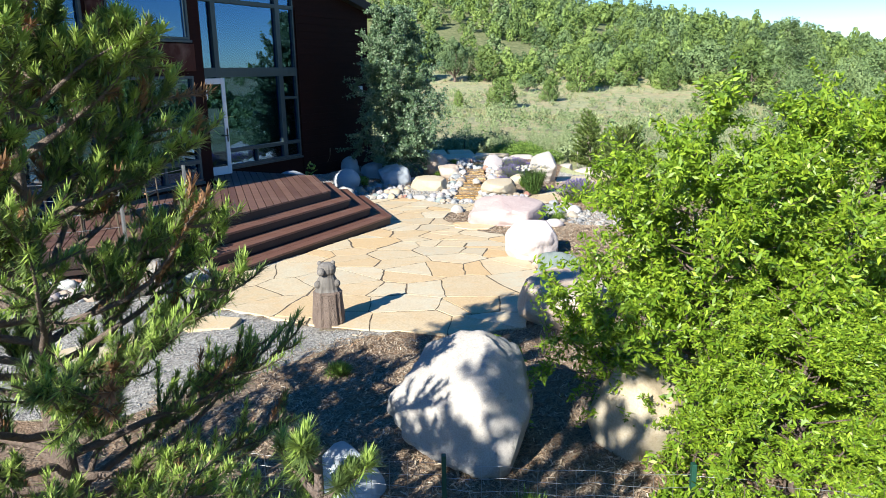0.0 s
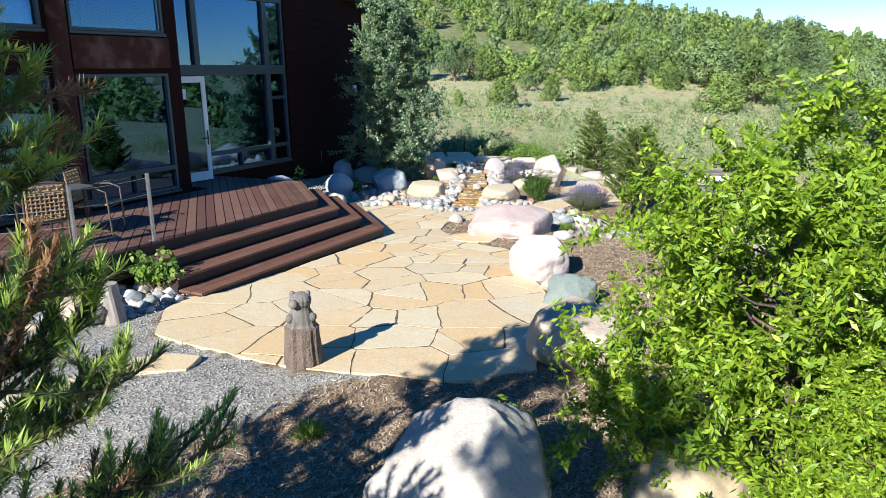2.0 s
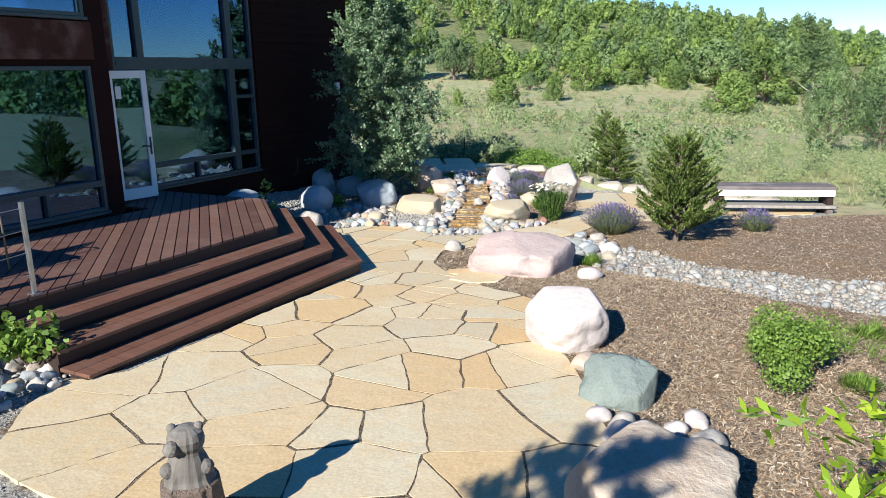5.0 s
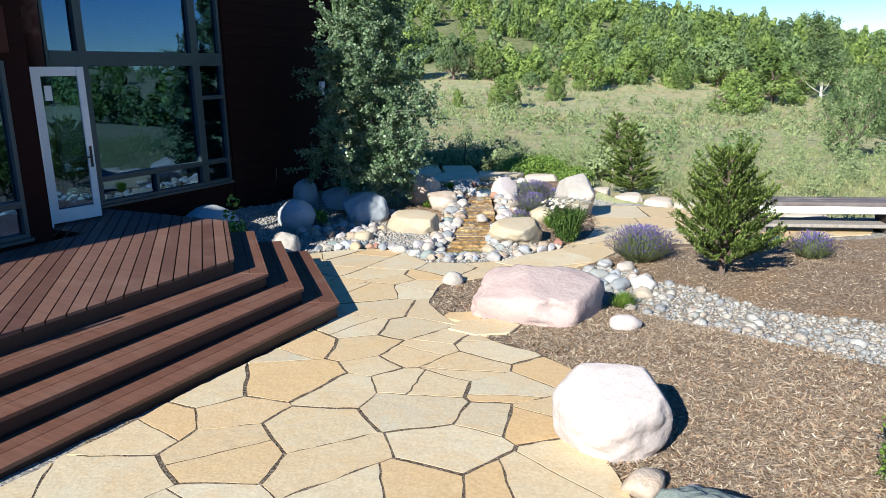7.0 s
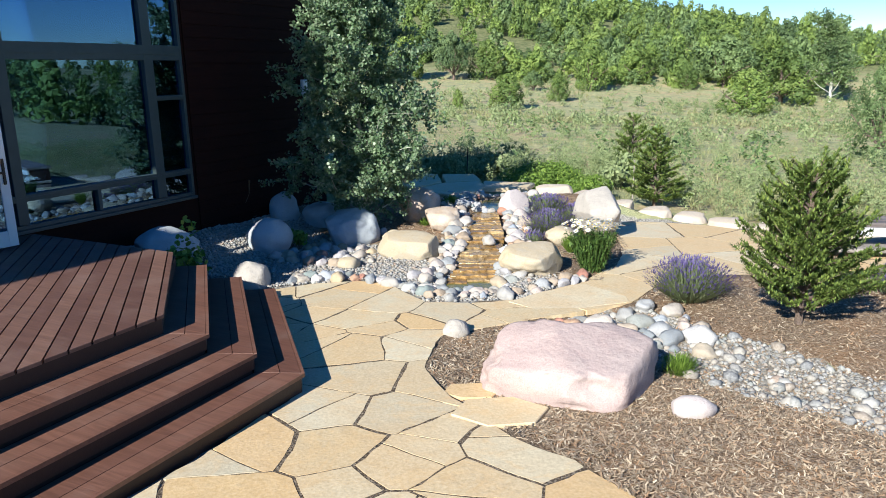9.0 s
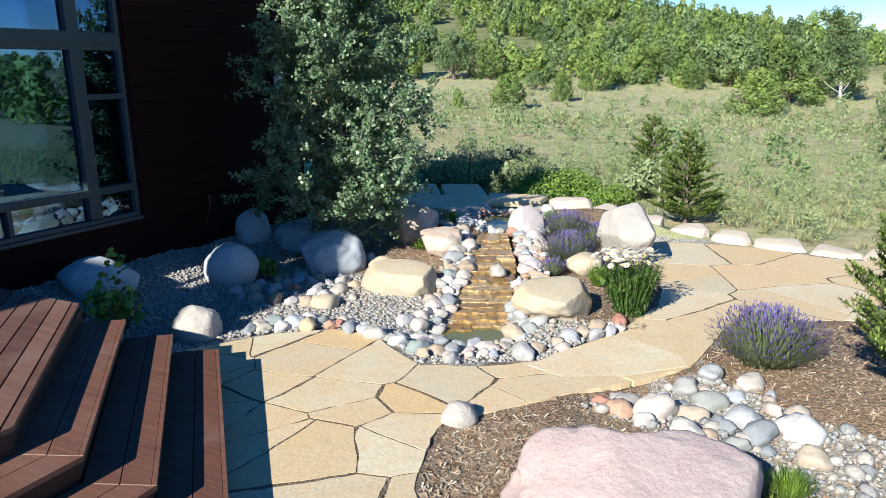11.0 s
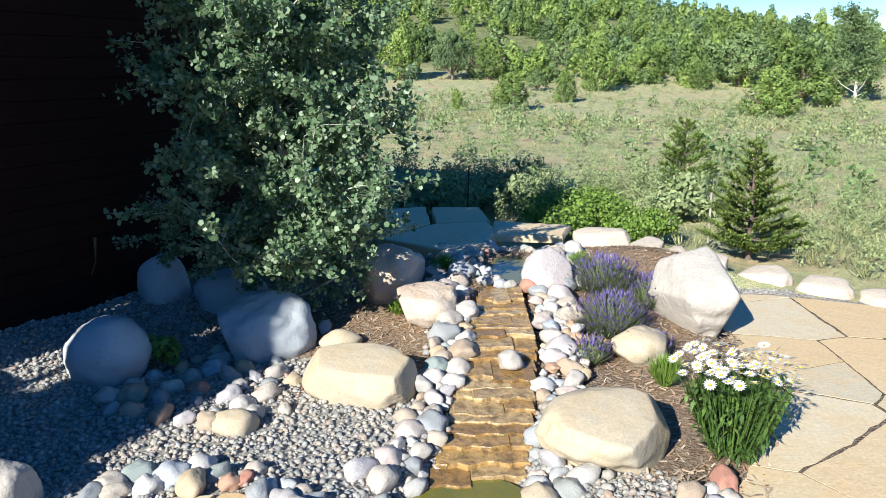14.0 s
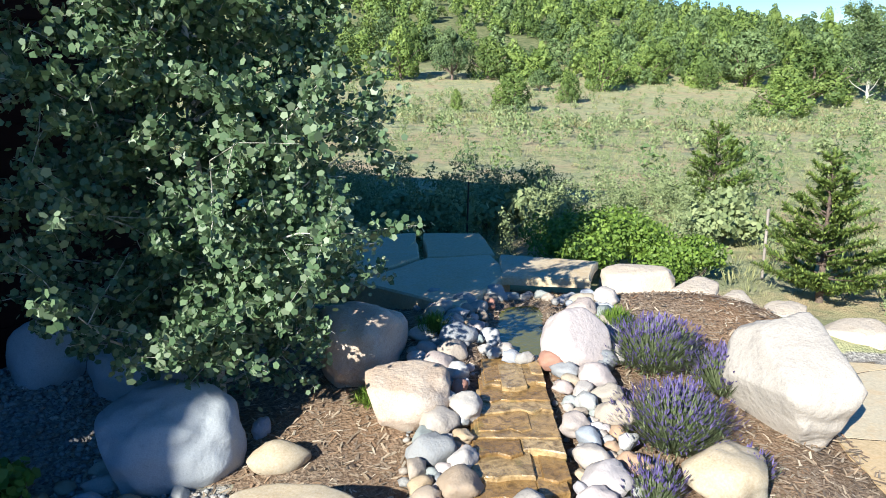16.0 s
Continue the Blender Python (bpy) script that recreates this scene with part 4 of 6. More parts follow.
def clump_ball(seed, n, size, rx, rz, sides=5, hollow=0.55, zmin=-0.4):
    """A dense shrub crown of small leaves round a few lobes, of uneven outline."""
    r = np.random.default_rng(seed)
    lobes = r.normal(0, 0.42, (11, 3)) * np.array([rx, rx, rz])
    lobes[:, 2] = np.abs(lobes[:, 2]) * 0.9 - 0.1 * rz
    rad = r.uniform(0.38, 0.62, 11)
    k = r.integers(0, 11, n)
    d = r.normal(0, 1, (n, 3))
    d /= np.linalg.norm(d, axis=1)[:, None]
    P = lobes[k] + d * (rad[k] * r.uniform(hollow, 1.05, n))[:, None] * np.array([rx, rx, rz])
    P[:, 2] = np.maximum(P[:, 2], zmin * rz * r.uniform(0.5, 1, n))
    N = d + r.normal(0, 0.6, (n, 3))
    return round_leaves(P, N, size * r.uniform(0.6, 1.3, n), sides, 1.15)


# aspen beside the house
wood, crown = broadleaf(11, 4.9, 1.5, 0.07, 0.055, 96, 84000, 0.0255, lambda f: (0.80 + 0.32 * math.sin(min(1, f * 1.9) * math.pi * 0.55)) * (1.12 - f) ** 0.6, 5, 1.0, 0.075, 0.2, 11, 0.4, 0.32)
plant("aspen_tree", wood, crown, M_ASPENBARK, M_ASPEN, pose(-1.2, 20.95, gz(-1.2, 20.95)), "young aspen with grey-green round leaves beside the house wall", "tree")
# bright maple shrub
wood, crown = broadleaf(5, 2.1, 1.30, 0.01, 0.05, 76, 68000, 0.0180, lambda f: 1.16 - 0.6 * f, 4, 1.7, 0.05, 0.9, 9, 0.28, 0.26, 3)
plant("box_elder_tree", wood, crown, M_BARK, M_MAPLE, pose(1.96, 4.98, gz(1.96, 4.98)), "bright green bushy box elder with toothed leaves", "tree")
elder = copy_thing(scene.objects["box_elder_tree"], pose(3.35, 5.6, gz(3.35, 5.6), 0, 0, 140))
elder.scale = (1.1, 1.1, 1.12)
elder = copy_thing(scene.objects["box_elder_tree"], pose(2.2, 4.1, gz(2.2, 4.1), 0, 0, 250))
elder.scale = (0.68, 0.68, 0.6)
tagged(elder, "low bright green box elder shoots beside the wire fence", "tree")
# pine
pine_tree(pine(3, 3.55, 1.42, 0.04, 80, 0.07, 0.0042, 125, 22), pose(-2.1, 3.6, gz(-2.1, 3.6)), "young pine with long green needles and some brown tips")
pine_tree(pine(4, 4.6, 1.45, 0.2, 56, 0.10, 0.016, 40, 13), pose(-2.5, -0.25, gz(-2.5, -0.25)), "pine that shades the mulch bed")
pine_tree(pine(6, 1.82, 0.55, 0.35, 24, 0.06, 0.0028, 130, 8), pose(-0.46, 1.66, gz(-0.46, 1.66)), "small pine sapling with fresh upright shoots")
# spruces by the patio
wood, crown = conifer(21, 1.62, 0.60, 12, 11, 0.05, 0.0085, 380, 0.30, -0.2, 0.42)
plant("spruce_tree", wood, crown, M_BARK, M_SPRUCE, pose(3.92, 15.45, gz(3.92, 15.45)), "small bushy dark green spruce on the mulch bed", "tree")
wood, crown = conifer(22, 1.80, 0.72, 11, 9, 0.06, 0.011, 400, 0.08)
plant("spruce_tree", wood, crown, M_BARK, M_SPRUCE, pose(4.95, 24.2, gz(4.9, 24.2)), "slender young spruce behind the stone wall", "tree")
wood, crown = conifer(23, 1.9, 0.75, 10, 8, 0.08, 0.013, 170, 0.2)
plant("pine_sapling", wood, crown, M_BARK, M_JUNIPER, pose(6.2, 31.0, gz(6.2, 31)), "pale green pine sapling in the meadow", "tree")

# ---- boulders ----
def boulder(x, y, sx, sy, sz, yaw, mat, seed, label, rough=0.25, facets=4, sub=4, sink=0.3, flat=0.0, freq=1.3, z=None, lean=0.0, cuts=()):
    bm = ball(seed, sub, rough, freq, facets, flat, cuts)
    for v in bm.verts:
        v.co = Vector((v.co.x * sx, v.co.y * sy, v.co.z * sz))
    lo = min(v.co.z for v in bm.verts)
    hi = max(v.co.z for v in bm.verts)
    me = from_bm("boulder", bm, mat, True)
    z0 = gz(x, y) if z is None else z
    ob = part("boulder", me, None, "", pose(x, y, z0 - lo - (hi - lo) * sink, lean, 0, yaw))
    return tagged(ob, label, "boulder")


boulder(0.22, 4.92, 0.57, 0.50, 0.50, 15, M_GREY, 101, "large rough grey boulder in dappled shade", 0.26, 5, 5, 0.2, cuts=((-0.6, -0.5, 0.6, 0.70), (0.9, -0.3, 0.2, 0.72)))
boulder(1.40, 4.92, 0.34, 0.40, 0.42, 30, M_TAN, 102, "smooth tan boulder beneath the box elder", 0.2, 4, 4, 0.25)
boulder(-0.66, 4.42, 0.24, 0.26, 0.24, 0, M_BLUE, 103, "blue-grey boulder in the mulch", 0.2, 3, 4, 0.4)
boulder(1.27, 7.68, 0.54, 0.50, 0.43, -10, M_RUST, 104, "broad rust-stained sandstone boulder at the patio edge", 0.26, 3, 5, 0.25, cuts=((0.12, -0.15, 0.97, 0.52), (-0.95, -0.2, 0.1, 0.74)))
boulder(1.58, 9.50, 0.34, 0.26, 0.27, -25, M_GREEN, 105, "dark green boulder at the patio edge", 0.3, 4, 5, 0.3, cuts=((0.4, -0.5, 0.76, 0.55),))
boulder(1.40, 10.9, 0.42, 0.42, 0.40, 20, M_WHITE, 106, "smooth pinkish-white boulder at the patio edge", 0.16, 2, 5, 0.22, cuts=((-0.22, -0.35, 0.91, 0.68), (0.96, -0.25, 0.1, 0.76)))
boulder(1.42, 10.2, 0.16, 0.12, 0.10, 30, M_RUST, 131, "small rust-coloured stone beside the pale boulder", 0.18, 3, 3, 0.3)
boulder(1.72, 10.05, 0.15, 0.11, 0.09, 80, M_WHITE, 132, "small whitish stone beside the pale boulder", 0.18, 3, 3, 0.3)
for k, (x, y, r) in enumerate(((1.32, 9.12, 0.10), (1.47, 9.0, 0.12), (1.40, 8.78, 0.16), (1.66, 8.66, 0.15), (1.82, 8.84, 0.10), (1.95, 8.55, 0.16), (2.02, 9.0, 0.11), (1.86, 8.30, 0.17))):
    boulder(x, y, r, r * 0.85, r * 0.7, k * 47, (M_WHITE, M_GREY, M_WHITE, M_GREEN)[k % 4], 133 + k, "small rounded stone between the edge boulders", 0.16, 2, 3, 0.3)
boulder(1.27, 14.02, 0.72, 0.54, 0.46, -10, M_PINK, 107, "long pink granite boulder beside the patio", 0.30, 1, 5, 0.40, cuts=((-0.28, -0.35, 0.90, 0.66), (0.22, -0.25, 0.94, 0.64), (0.92, -0.30, 0.05, 0.82)))
boulder(0.32, 15.5, 0.15, 0.13, 0.12, 10, M_GREY, 108, "small rounded stone at the patio edge", 0.15, 1, 3, 0.3)
boulder(2.11, 13.4, 0.18, 0.12, 0.1, 0, M_WHITE, 109, "small pale stone on the mulch", 0.15, 1, 3, 0.3)
boulder(-2.60, 19.74, 0.37, 0.33, 0.33, 20, M_BLUE, 110, "smooth upright blue-grey boulder on gravel", 0.14, 1, 4, 0.25)
boulder(-1.36, 20.38, 0.50, 0.42, 0.40, 15, M_BLUE, 111, "large smooth blue-grey boulder beneath the aspen", 0.14, 1, 5, 0.25)
boulder(-0.34, 19.28, 0.55, 0.33, 0.29, -14, M_TAN, 112, "flat-topped tan sandstone slab boulder", 0.12, 3, 5, 0.25, cuts=((0.05, -0.25, 0.96, 0.50), (0.1, -0.97, 0.2, 0.72), (0.97, -0.1, 0.1, 0.76), (-0.9, -0.3, 0.3, 0.74)))
boulder(1.49, 18.22, 0.48, 0.40, 0.27, 0, M_TAN, 113, "smooth tan sandstone boulder beside the fall", 0.16, 2, 5, 0.22, cuts=((0.0, -0.28, 0.95, 0.60), (0.8, -0.6, 0.0, 0.72)))
boulder(-2.39, 17.66, 0.28, 0.22, 0.25, 0, M_GREY, 114, "rounded grey stone beside the steps", 0.15, 2, 4, 0.3)
boulder(-3.9, 18.72, 0.48, 0.36, 0.30, 10, M_BLUE, 115, "low blue-grey boulder behind the deck", 0.12, 2, 4, 0.3)
boulder(2.96, 20.78, 0.45, 0.50, 0.48, 15, M_GREY, 116, "large pale angular boulder beside the lavender", 0.2, 5, 5, 0.2, cuts=((-0.25, -0.35, 0.9, 0.68), (0.95, -0.3, 0.0, 0.66)))
boulder(1.53, 21.48, 0.29, 0.28, 0.30, 0, M_WHITE, 117, "rounded pale boulder above the fall", 0.15, 2, 4, 0.25)
boulder(-0.24, 21.5, 0.46, 0.38, 0.36, 20, M_RUST, 118, "brown boulder beneath the aspen", 0.25, 4, 4, 0.25)
boulder(0.18, 20.78, 0.35, 0.30, 0.25, -10, M_RUST, 119, "reddish-tan boulder beside the fall", 0.2, 3, 4, 0.25, cuts=((0.0, -0.2, 0.97, 0.6),))
boulder(-2.72, 21.45, 0.28, 0.28, 0.34, 0, M_BLUE, 120, "blue-grey boulder against the house", 0.14, 0, 4, 0.3)
boulder(-2.0, 21.45, 0.40, 0.30, 0.31, 0, M_BLUE, 121, "blue-grey boulder in the aspen's shade", 0.14, 0, 4, 0.35)
boulder(2.15, 19.9, 0.3, 0.24, 0.2, 10, M_TAN, 122, "tan stone in the flower bed", 0.2, 4, 4, 0.3)
boulder(-0.62, 20.25, 0.20, 0.13, 0.11, 15, M_TAN, 123, "small golden stone beside the mulch", 0.18, 2, 3, 0.25)
boulder(-1.22, 18.72, 0.22, 0.13, 0.10, -8, M_TAN, 124, "flat tan stone on the pebbles", 0.18, 3, 3, 0.25)
boulder(-4.05, 9.05, 0.28, 0.22, 0.22, 10, M_RUST, 125, "blocky tan boulder among pale stones", 0.2, 4, 4, 0.2, cuts=((0, 0, 1, 0.55),))

# ---- wall stones and slabs round the upper pool ----
def slab(name, poly, z0, z1, mat, label, category, group="", bev=0.02):
    fine = []
    for (x0, y0), (x1, y1) in zip(poly, poly[1:] + poly[:1]):
        k = max(1, int(math.hypot(x1 - x0, y1 - y0) / 0.15))
        for s in range(k):
            f = s / k
            x, y = x0 + (x1 - x0) * f, y0 + (y1 - y0) * f
            w = 0.03 * noise.noise(Vector((x * 3, y * 3, z1 * 7)))
            fine.append((x + w, y - w))
    return tagged(part(name, prism(name, fine, z0, z1, mat, bev)), label, category, group)


slab("stone_slab", [(-0.45, 23.3), (0.62, 22.35), (1.2, 23.5), (1.05, 24.3), (0.3, 24.2)], 0.02, 0.27, M_FLAG, "large flat sandstone slab in the aspen's shade", "slab")
slab("stone_slab", [(-0.5, 23.4), (0.22, 24.22), (0.1, 25.6), (-1.2, 25.3), (-1.3, 24.0)], 0.02, 0.275, M_FLAG, "large flat sandstone slab in shade", "slab")
slab("stone_slab", [(0.3, 24.25), (1.1, 24.34), (1.0, 25.5), (0.2, 25.6)], 0.05, 0.265, M_FLAG, "flat sandstone slab behind the pool", "slab")
slab("stone_slab", [(1.08, 23.3), (1.98, 23.1), (2.2, 23.85), (1.15, 24.25)], 0.19, 0.285, M_FLAG, "flat sandstone slab bridging the spring of the stream", "slab")
slab("stone_slab", [(0.98, 16.60), (1.42, 16.12), (2.40, 16.52), (2.42, 16.74), (2.02, 17.30), (1.70, 17.15)], -0.105, -0.057, M_FLAG, "long flat sandstone slab with a dark gap below its edge", "slab", "", 0.004)
WALL = [(2.3, 23.75, 0.26, 0.66, 0.30), (2.95, 23.5, 0.15, 0.46, 0.2), (3.38, 23.28, 0.07, 0.36, 0.2), (3.74, 23.02, 0.02, 0.42, 0.2), (4.2, 22.78, -0.07, 0.6, 0.2), (4.82, 22.48, -0.12, 0.62, 0.2), (5.4, 21.95, -0.14, 0.8, 0.2), (5.95, 21.35, -0.15, 0.7, 0.2), (6.5, 20.75, -0.1, 0.7, 0.2), (7.1, 20.35, -0.1, 0.7, 0.2)]
for i, (x, y, top, L, d) in enumerate(WALL):
    nx2, ny2 = (WALL[i + 1][0], WALL[i + 1][1]) if i < len(WALL) - 1 else (x + 0.6, y - 0.4)
    a = math.atan2(ny2 - y, nx2 - x)
    bm = ball(300 + i, 4, 0.16, 1.4, 4, 0.0, ((0.04 * (i % 3 - 1), -0.12, 0.98, 0.50), (0, -0.95, 0.2, 0.72)))
    for v in bm.verts:
        v.co = Vector((v.co.x * L * 0.60, v.co.y * 0.30, v.co.z * 0.34))
    high = max(v.co.z for v in bm.verts)
    mid = (x + L * 0.5 * math.cos(a), y + L * 0.5 * math.sin(a))
    tagged(part("wall_stone", from_bm("wall_stone", bm, M_WALL, True), None, "", pose(*mid, top - high, 0, 0, math.degrees(a))), "flat-topped buff sandstone block of the low garden wall", "wall stone", "blocks of the low wall")

# ---- little waterfall ----
fall = tagged(empty("waterfall", pose(0, 0, 0)), "stepped cascade of wet golden sandstone pieces running to a small pond", "waterfall")
rr = random.Random(8)


def fall_x(y):
    return float(np.interp(y, [18.0, 18.8, 19.9, 21.1, 22.6], [0.58, 0.74, 0.92, 1.0, 1.2]))


def fall_z(y):
    return float(np.interp(y, [17.9, 18.1, 21.1, 21.3], [-0.23, -0.20, 0.12, 0.13]))


y = 18.02
while y < 21.2:
    half = float(np.interp(y, [18, 20, 21.2], [0.33, 0.30, 0.22]))
    cx = fall_x(y)
    cuts = sorted([-half, half] + [rr.uniform(-half * 0.6, half * 0.6) for _ in range(rr.choice((0, 1, 1, 2)))])
    for a, b in zip(cuts, cuts[1:]):
        z = fall_z(y) + rr.uniform(-0.022, 0.018)
        f0 = y + rr.uniform(-0.06, 0.06)
        n = max(2, int((b - a) / 0.07))
        front = [(cx + a + (b - a) * i / n, f0 + rr.uniform(-0.028, 0.028) + 0.05 * (i / n - 0.5) * rr.uniform(-1, 1)) for i in range(n + 1)]
        part("step_stone", prism("step_stone", front + [(cx + b, y + 0.42), (cx + a, y + 0.42)], z - 0.12, z, M_WET, 0.009), fall)
    y += rr.uniform(0.12, 0.21)
ring = [(0.52 + 0.36 * math.cos(a) * (1 + 0.1 * math.sin(3 * a)), 17.78 + 0.36 * math.sin(a)) for a in np.linspace(0, 2 * math.pi, 24, endpoint=False)]
POND = ring
part("pond_water", prism("pond_water", ring, -0.55, -0.235, M_WATER), fall, "shallow greenish pond water")
ring = [(1.28 + 0.36 * math.cos(a), 22.25 + 0.75 * math.sin(a)) for a in np.linspace(0, 2 * math.pi, 24, endpoint=False)]
part("pool_water", prism("pool_water", ring, -0.1, 0.10, M_WATER), fall, "clear shallow pool water")

# ---- river cobbles ----
boulder(0.93, 19.55, 0.12, 0.11, 0.10, 0, M_GREY, 140, "small grey stone standing in the cascade", 0.2, 2, 3, 0.2, z=fall_z(19.55))
STONES = []
for k in range(10):
    bm = ball(500 + k, 3, 0.34, 1.5, (4, 2, 3)[k % 3])
    sq = (0.62, 0.75, 0.55)[k % 3]
    for v in bm.verts:
        v.co.z *= sq
        v.co.y *= 0.62 + 0.09 * (k % 4)
    STONES.append(from_bm("river_stone", bm, M_COBBLE, True))
rng = np.random.default_rng(31)
placed = []


def cobble(x, y, r, z=None):
    for a, b, c in placed:
        if (a - x) ** 2 + (b - y) ** 2 < (0.66 * (r + c)) ** 2:
            return
    placed.append((x, y, r))
    k = int(rng.integers(0, 10))
    ob = part("river_stone", STONES[k], None, "", pose(x, y, (gz(x, y) if z is None else z) + r * 0.22, rng.uniform(-18, 18), rng.uniform(-18, 18), rng.uniform(0, 360)))
    ob.scale = (r, r, r)
    tagged(ob, "smooth rounded river stone beside the stream", "river stone", "river stones round the stream")


for i in range(3000):
    y = rng.uniform(17.9, 22.9)
    side = rng.choice([-1, 1])
    off = rng.uniform(0.36, 0.72 if side > 0 else 0.66) + (0.14 if y > 21.4 else 0)
    cobble(fall_x(y) + side * off, y, 0.05 + 0.125 * max(0.0, 1 - i / 1300) * rng.uniform(0.45, 1.0), max(gz(fall_x(y) + side * off, y), fall_z(y) - 0.02 if y < 21.2 else 0.1))
    if len(placed) > 215:
        break
for i in range(400):
    a = rng.uniform(0, 2 * math.pi)
    d = rng.uniform(0.42, 0.75)
    y = 17.82 + d * math.sin(a) * 0.9
    if y < 18.1:
        cobble(0.52 + d * math.cos(a) * 1.1, y, rng.uniform(0.07, 0.16), -0.2)
n0 = len(placed)
for i in range(500):
    f = rng.uniform(0, 1)
    x = -1.9 + f * 4.0
    y = float(np.interp(x, [-1.9, -1.0, -0.4, 0.0, 1.1, 2.1], [17.9, 18.0, 17.6, 17.0, 16.95, 17.75])) + rng.normal(0, 0.07)
    cobble(x, y, rng.uniform(0.07, 0.15))
    if len(placed) > n0 + 44:
        break
for i in range(260):
    a = rng.uniform(0, 2 * math.pi)
    x, y = 1.28 + rng.uniform(0.42, 0.62) * math.cos(a), 22.2 + rng.uniform(0.8, 0.95) * math.sin(a)
    cobble(x, y, rng.uniform(0.06, 0.14), max(gz(x, y), 0.12))
for x, y in spread([(-2.5, 19.0), (-1.5, 18.7), (-0.9, 18.9), (-0.95, 19.7), (-1.3, 20.2), (-0.8, 20.7), (-1.4, 20.9), (-2.2, 19.9)], 70, rng, 0.19):
    cobble(x, y, rng.uniform(0.07, 0.14))
for x, y in spread([(1.35, 15.8), (2.6, 16.4), (3.1, 15.4), (2.8, 14.8), (1.9, 15.2)], 80, rng, 0.17):
    cobble(x, y, rng.uniform(0.06, 0.19))


HEAP = np.random.default_rng(44)
heap = []
for i in range(900):
    x, y = HEAP.uniform(-6.0, -3.2), HEAP.uniform(8.3, 10.8)
    r = 0.05 + 0.09 * max(0.0, 1 - i / 700) * HEAP.uniform(0.5, 1.0)
    if not inside([(-6.0, 8.2), (-3.7, 9.0), (-3.25, 9.9), (-3.5, 10.7), (-5.2, 10.4), (-6.2, 9.4)], np.array(x), np.array(y)):
        continue
    if any((a - x) ** 2 + (b - y) ** 2 < (0.75 * (r + c)) ** 2 for a, b, c in heap) or math.hypot(x + 4.05, y - 9.05) < 0.3 or math.hypot(x + 3.75, y - 9.15) < 0.2:
        continue
    heap.append((x, y, r))
    ob = part("pale_stone", STONES[int(HEAP.integers(0, 10))], None, "", pose(x, y, gz(x, y) + r * 0.3, HEAP.uniform(-20, 20), HEAP.uniform(-20, 20), HEAP.uniform(0, 360)))
    ob.scale = (r, r, r)
    tagged(ob, "smooth pale river stone heaped beside the deck", "stone", "pale stones beside the deck")


def oct_stone():
    bm = bmesh.new()
    bmesh.ops.create_icosphere(bm, subdivisions=1, radius=1)
    for v in bm.verts:
        v.co.z *= 0.62
        v.co.y *= 0.8
    V = np.array([v.co[:] for v in bm.verts])
    F = np.array([[v.index for v in f.verts] for f in bm.faces])
    bm.free()
    return V, F


ICO = oct_stone()
OCT = (np.array([(1, 0, 0), (-1, 0, 0), (0, 0.8, 0), (0, -0.8, 0), (0, 0, 0.6), (0, 0, -0.6)], float), np.array([(0, 2, 4), (2, 1, 4), (1, 3, 4), (3, 0, 4), (2, 0, 5), (1, 2, 5), (3, 1, 5), (0, 3, 5)]))


def sprinkle(name, poly, count, lo, hi, shape, mat, label, category, lift=0.2, avoid=None, stretch=None, tilt=0.3, smooth_=True):
    P = spread(poly, count, rng)
    for shape_ in avoid or ():
        P = P[~inside(shape_, P[:, 0], P[:, 1])]
    n = len(P)
    s = rng.uniform(lo, hi, n) * rng.uniform(0.7, 1.3, n)
    Z = ground_z(P[:, 0], P[:, 1]) + s * lift
    S = s[:, None] * (np.ones((n, 3)) if stretch is None else np.stack([rng.uniform(*stretch[0], n), rng.uniform(*stretch[1], n), rng.uniform(*stretch[2], n)], 1))
    V, F = scatter(*shape, np.column_stack([P, Z]), S, rng, tilt)
    return tagged(part(name, mesh_of(name, V, F, mat, smooth_)), label, category, kind="stuff")


sprinkle("gravel", GRAVEL_FALL, 17000, 0.015, 0.038, OCT, M_PEBBLE, "loose rounded grey and tan pebbles round the pond", "gravel", 0.25, (PATIO, POND))
sprinkle("gravel", GRAVEL_NEAR, 13000, 0.006, 0.014, OCT, M_PEBBLE, "fine crushed grey gravel beside the patio", "gravel", 0.3, (PATIO,), smooth_=False)
sprinkle("gravel", DRY_BED, 6500, 0.012, 0.038, OCT, M_PEBBLE, "loose pebbles in the dry creek bed", "gravel", 0.25)
sprinkle("creek_stones", DRY_BED, 380, 0.03, 0.085, ICO, M_PEBBLE, "rounded pale stones in the dry creek bed", "stones", 0.3)
sprinkle("deck_stones", [(-6.2, 8.2), (-3.5, 9.3), (-3.15, 10.2), (-3.6, 10.9), (-5.2, 10.4), (-6.5, 9.4)], 700, 0.02, 0.045, ICO, M_PEBBLE, "heap of rounded pale stones beside the deck", "stones", 0.4)
sprinkle("stream_pebbles", [(-0.1, 17.6), (1.4, 17.6), (1.5, 19.0), (1.75, 21.0), (2.1, 22.8), (0.2, 22.8), (0.2, 20.0)], 700, 0.02, 0.05, ICO, M_PEBBLE, "small rounded stones filling the stream banks", "stones", 0.5, ([(0.3, 17.4), (0.9, 17.4), (1.28, 21.2), (1.5, 22.9), (1.0, 22.9), (0.7, 21.2), (0.3, 18.0)],))
CHIP = (np.array([(-1, -0.14, 0), (1, -0.19, 0.04), (0.9, 0.17, 0.10), (-0.95, 0.15, -0.04)], float), np.array([[0, 1, 2, 3]]))
